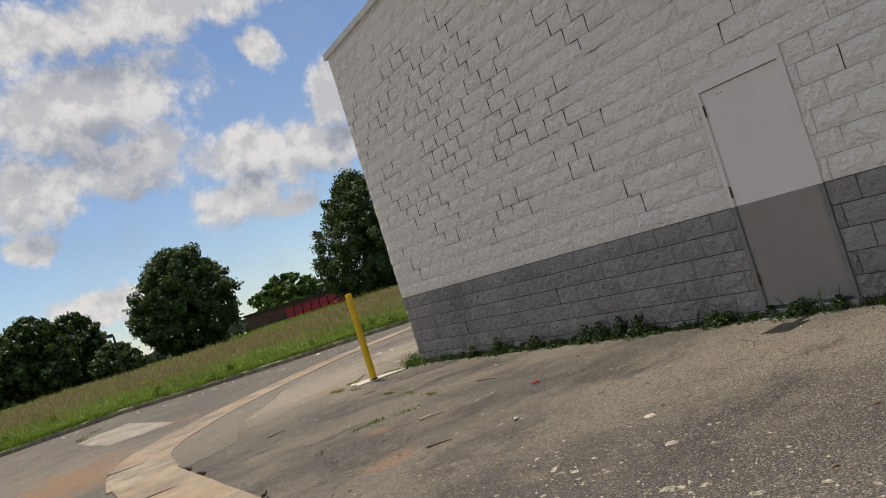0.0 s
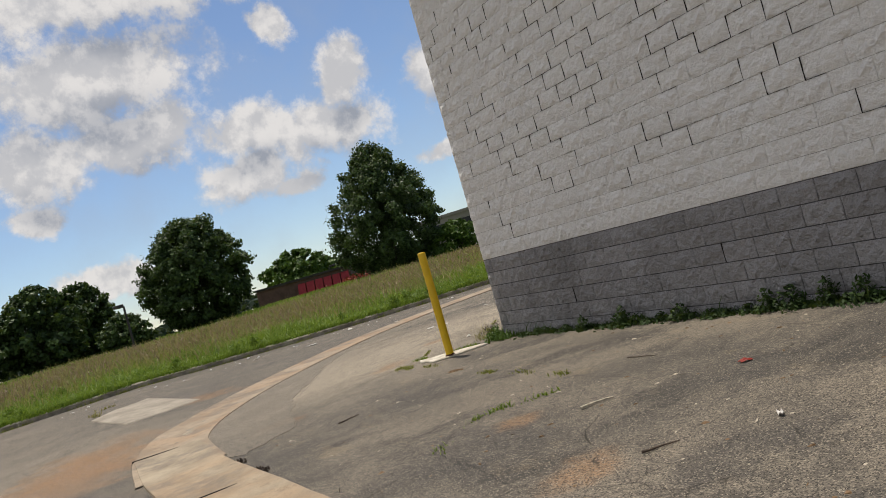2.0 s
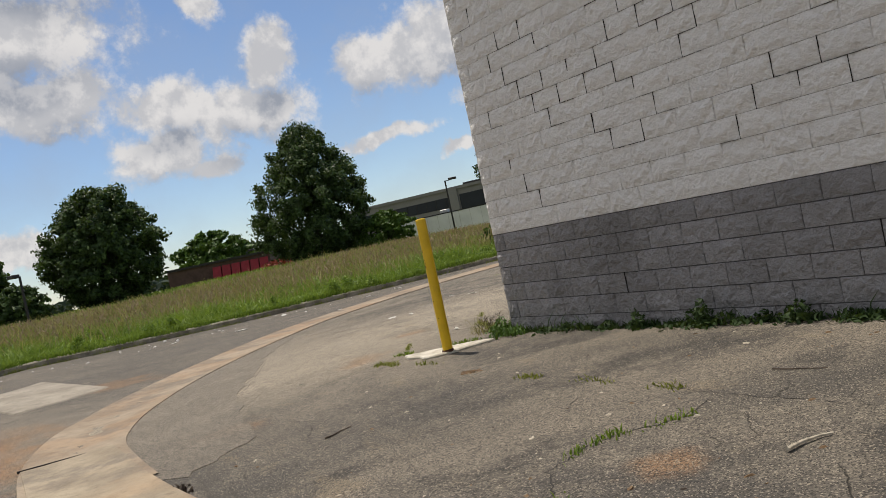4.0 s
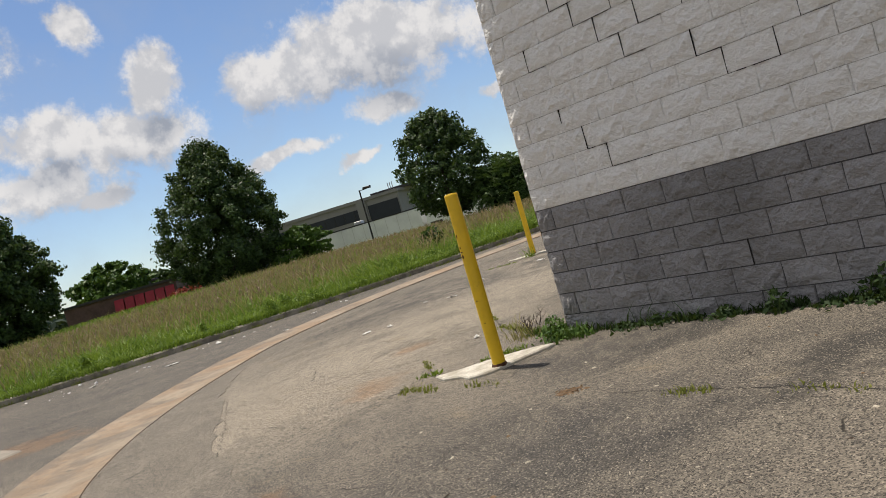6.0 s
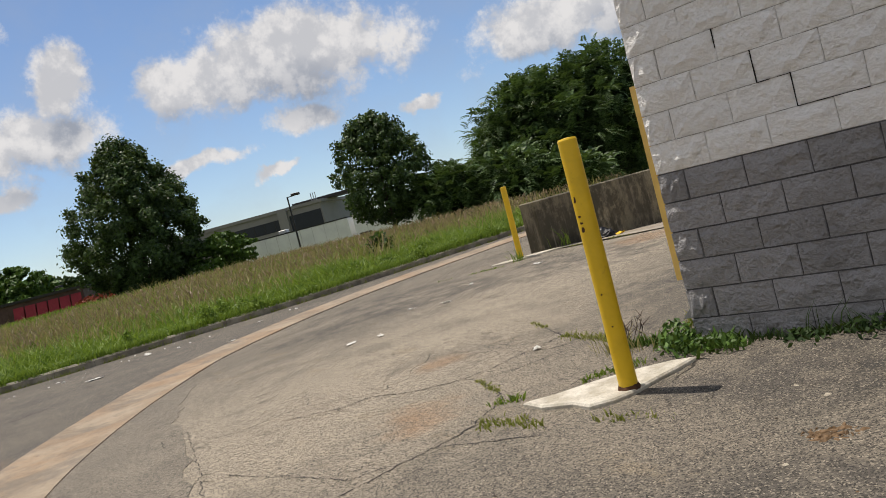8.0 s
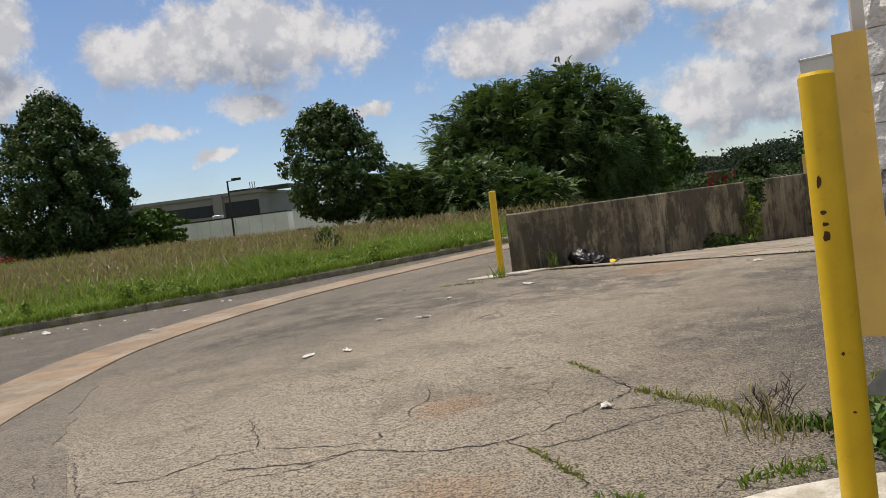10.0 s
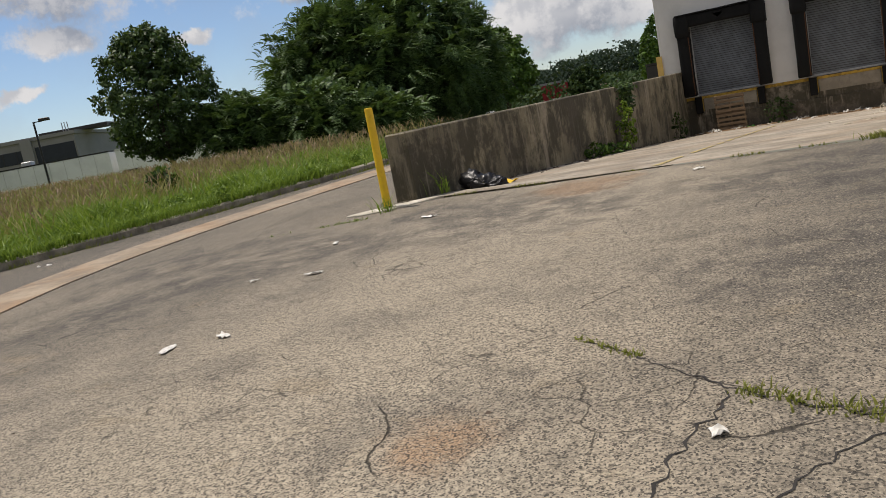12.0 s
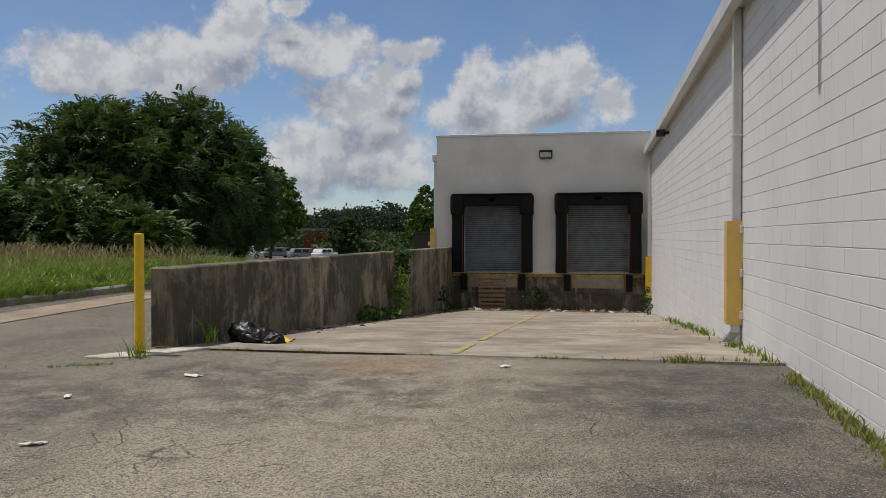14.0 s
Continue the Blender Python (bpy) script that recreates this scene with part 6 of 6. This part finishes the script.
for v in bm.verts:
    if v.co.z > 3:
        v.co.y = 3 + (v.co.y - 3) * 0.05
part("roof", bm, M_BRICKFAR, bbld)
dmp = thing("dumpster", (-11.2, 39.6, -0.6), "dark steel dumpster behind the dock building", "dumpster")
part("bin", boxm(0, 1.9, 0, 1.4, 0.1, 2.1, bev=0.03), M_DARK, dmp)
part("lid", boxm(-0.03, 1.93, -0.03, 1.43, 2.103, 2.2), M_DARK, dmp)
part("sticker", boxm(0.7, 1.0, -0.006, -0.001, 1.5, 1.7), M_PAPER, dmp)


def woods(name, x0, x1, y, z, h, n, label, seed, mat=None, leaf=0.6):
    rng = np.random.default_rng(seed)
    x = rng.uniform(x0, x1, n)
    prof = np.array([0.72 + 0.35 * noise.noise((v * 0.03, seed, 0)) + 0.16 * noise.noise((v * 0.16, seed, 5)) for v in x]) * h
    zz = z + prof * rng.random(n) ** 0.6
    p = np.stack([x, y + rng.normal(0, 9, n), zz], -1)
    ob = part(name, quads_mesh(name, leaf_quads(rng, p, np.tile([0.0, -1.0, 0.3], (n, 1)), np.full(n, leaf))), mat or M_HILL)
    return tagged(ob, label, "woods", kind="stuff")


woods("far_woods", -190, 40, 300, -4, 20.5, 60000, "dark wooded ridge on the horizon", 1)
woods("far_woods", -70, 10, 150, -3, 7.0, 22000, "trees beyond the far car park", 2, M_LEAFD, 0.4)
woods("far_woods", -330, -40, 470, -6, 16.0, 30000, "hazy woods on the horizon", 3, None, 0.9)
tree(-43.4, 131, -1.8, 6.6, 2.6, 0.3, 6000, 0.22, M_LEAFD, "dark round tree before the far shops", 25, clumps=40, group="far trees")
# a line of woods closes the horizon past the lawn
rng = np.random.default_rng(9)
n = 16000
a = rng.uniform(radians(35), radians(150), n)
rad = 230 + rng.normal(0, 10, n)
px, py = -np.sin(a) * rad, np.cos(a) * rad
hh = np.array([5.0 + 2.5 * noise.noise((v * 14, 2.0, 0)) for v in a]) * rng.random(n) ** 0.6
ob = part("far_woods", quads_mesh("woods", leaf_quads(rng, np.stack([px, py, 0.3 + hh], -1), np.tile([0.5, -0.2, 0.5], (n, 1)), np.full(n, 1.1))), M_HILL)
tagged(ob, "low line of distant trees past the lawn", "woods", kind="stuff")



# ---- block facing, laid last ----
def split_mesh(w, mat, seed, h=COURSE - 0.005, gap=0.004):
    """The rough face of one split block, w wide, standing on its lower left corner."""
    rnd = random.Random(seed)
    nx, nz = 6, 3
    bm = bmesh.new()
    g = [[None] * (nx + 1) for _ in range(nz + 1)]
    for j in range(nz + 1):
        for i in range(nx + 1):
            rim = i in (0, nx) or j in (0, nz)
            y = rnd.uniform(0.003, 0.013) if i in (0, nx) else rnd.uniform(-0.002, 0.012) if rim else -0.004 + rnd.uniform(-0.014, 0.011)
            g[j][i] = bm.verts.new((gap + (w - 2 * gap) * i / nx + (0 if i in (0, nx) else rnd.uniform(-0.01, 0.01)), y, h * j / nz + (0 if j in (0, nz) else rnd.uniform(-0.008, 0.008))))
    for j in range(nz):
        for i in range(nx):
            bm.faces.new((g[j][i], g[j][i + 1], g[j + 1][i + 1], g[j + 1][i]))
    ring = [g[0][i] for i in range(nx + 1)] + [g[j][nx] for j in range(1, nz + 1)] + [g[nz][i] for i in range(nx - 1, -1, -1)] + [g[j][0] for j in range(nz - 1, 0, -1)]
    back = [bm.verts.new((v.co.x, 0.03, v.co.z)) for v in (g[0][0], g[0][nx], g[nz][nx], g[nz][0])]
    for a, b, lo in ((0, 1, ring[0:nx + 1]), (1, 2, ring[nx:nx + nz + 1]), (2, 3, ring[nx + nz:2 * nx + nz + 1]), (3, 0, ring[2 * nx + nz:] + [ring[0]])):
        bm.faces.new([back[a], back[b]] + lo[::-1])
    bmesh.ops.recalc_face_normals(bm, faces=bm.faces)
    bmesh.ops.triangulate(bm, faces=[f for f in bm.faces if len(f.verts) > 4])
    me = mesh_of(bm, "block")
    me.materials.append(mat)
    return me


def south_blocks():
    cache, rest = {}, {True: [], False: []}
    rnd = random.Random(2)
    count = 0
    for k in range(-6, 23):
        z = BAND + k * COURSE + 0.0035
        grey = k < 0
        x = 0.0 if k % 2 == 0 else -BLOCK / 2
        while x < 11.2:
            x0, x1 = max(x, 0.0), x + BLOCK
            x += BLOCK
            spans = [(x0, x1)]
            if DOOR_Z0 - 0.01 < z + 0.1 < DOOR_Z1:
                spans = [(a, b) for a, b in ((x0, min(x1, DOOR_X0)), (max(x0, DOOR_X1), x1)) if b - a > 0.03]
                spans = sorted(set(spans))
            for a, b in spans:
                w = round(b - a, 2)
                key = (w, grey, rnd.randrange(6))
                if key not in cache:
                    cache[key] = split_mesh(w, M_GREYB if grey else M_CREAMB, hash(key) % 9973, COURSE - (0.011 if grey else 0.005), 0.0065 if grey else 0.004)
                me = cache[key]
                if k <= 4 and a < 10.4 and count < 300:
                    ob = new("block", me)
                    ob.location = (a, 0, z)
                    ob.parent = wall_s
                    count += 1
                else:
                    rest[grey].append((me, a, z))
    for grey, items in rest.items():
        if not items:
            continue
        vs, fs = [], []
        for me, a, z in items:
            o = len(vs)
            vs += [(v.co.x + a, v.co.y, v.co.z + z) for v in me.vertices]
            fs += [tuple(o + i for i in p.vertices) for p in me.polygons]
        me = bpy.data.meshes.new("blocks")
        me.from_pydata(vs, [], fs)
        ob = part("upper_blocks", me, M_GREYB if grey else M_CREAMB, wall_s)
        ob["kind"] = "stuff"


south_blocks()


def open_joints():
    """Stepped open joints in the upper wall: thin dark gaps that follow courses and ends of blocks."""
    rnd = random.Random(12)
    bm = bmesh.new()

    def head(x, k, f=1.0, wide=1.0):
        z = BAND + k * COURSE
        w = (0.0016 + 0.0030 * rnd.random() ** 2) * wide
        box(bm, x - w, x + w, 0.002, 0.016, z + COURSE * (1 - f), z + COURSE + 0.004)

    def bed(x0, x1, k, wide=1.0):
        z = BAND + k * COURSE
        w = (0.0014 + 0.0026 * rnd.random() ** 2) * wide
        box(bm, x0, x1, -0.0005, 0.014, z - w, z + w)

    def joint_x(i, k):
        return i * BLOCK + (0 if k % 2 == 0 else BLOCK / 2)

    # cracks step down through the courses; they crowd round the upper courses near the corner
    for n in range(95):
        if n < 45:
            i, k = round(rnd.gauss(7.5, 3.6)), round(rnd.gauss(9.5, 3.4))
        else:
            i, k = rnd.randrange(1, 26), rnd.randrange(2, 20)
        wide = rnd.choice((0.22, 0.28, 0.35, 0.5, 0.9))
        x = joint_x(max(1, i), k)
        way = rnd.choice((-1, 1, 1))
        for _ in range(rnd.choice((1, 1, 2, 2, 3, 4))):
            if not 1 <= k <= 20 or not 0.1 < x < 10.6 or (DOOR_X0 - 0.3 < x < DOOR_X1 + 0.3 and k < 7):
                break
            head(x, k, rnd.choice((1.0, 1.0, 1.0, 0.6)), wide)
            if rnd.random() < 0.8:
                u, e = (x, x + BLOCK / 2) if way > 0 else (x - BLOCK / 2, x)
                if rnd.random() < 0.3:
                    e = u + BLOCK
                while u < e:
                    v = min(e, u + rnd.uniform(0.04, 0.16))
                    bed(u, v, k, wide)
                    u = v + rnd.choice((0, 0, 0, 0.015, 0.05))
            x, k = x + way * BLOCK / 2, k - 1
    for i, k in ((5, -4), (11, -3)):
        head(joint_x(i, k), k)
    return bm


jo = part("open_joint", open_joints(), M_CRACK, wall_s, "dark open mortar joints")
jo["kind"] = "stuff"


def west_blocks():
    """Smooth blocks with chamfered faces, so that the course lines read as tooled joints."""
    c, j = 0.004, 0.002
    e = 0.0008

    def face(w, h):
        pts = [(0.006, e, j), (0.006, w - e, j), (0.006, w - e, h - j), (0.006, e, h - j), (0, 2 * e, j + c), (0, w - 2 * e, j + c), (0, w - 2 * e, h - j - c), (0, 2 * e, h - j - c)]
        return pts, [(4, 7, 6, 5), (0, 4, 5, 1), (1, 5, 6, 2), (2, 6, 7, 3), (3, 7, 4, 0)]

    cache = {}
    rvs, rfs = [], []
    count = 0
    for k in range(-13, 17):
        z = BAND + k * COURSE
        h = COURSE if k < 16 else EAVE - z - 0.002
        if h < 0.05:
            continue
        y = 0.035 if k % 2 == 0 else 0.035 - BLOCK / 2
        while y < DOCK_Y - 0.05:
            y0, y1 = max(y, 0.035), min(y + BLOCK, DOCK_Y - 0.006)
            y += BLOCK
            if y1 - y0 < 0.05:
                continue
            key = (round(y1 - y0, 3), round(h, 3))
            pts, fcs = face(*key)
            if 1.4 < y0 < 11.2 and -1 <= k <= 10 and count < 300:
                if key not in cache:
                    me = bpy.data.meshes.new("block")
                    me.from_pydata(pts, [], fcs)
                    me.materials.append(M_WHITEB)
                    cache[key] = me
                ob = new("block", cache[key])
                ob.location = (0, y0, z)
                ob.parent = wall_w
                count += 1
            else:
                o = len(rvs)
                rvs.extend((p[0], p[1] + y0, p[2] + z) for p in pts)
                rfs.extend(tuple(o + i for i in f) for f in fcs)
    me = bpy.data.meshes.new("blocks")
    me.from_pydata(rvs, [], rfs)
    ob = part("outer_blocks", me, M_WHITEB, wall_w)
    ob["kind"] = "stuff"


west_blocks()
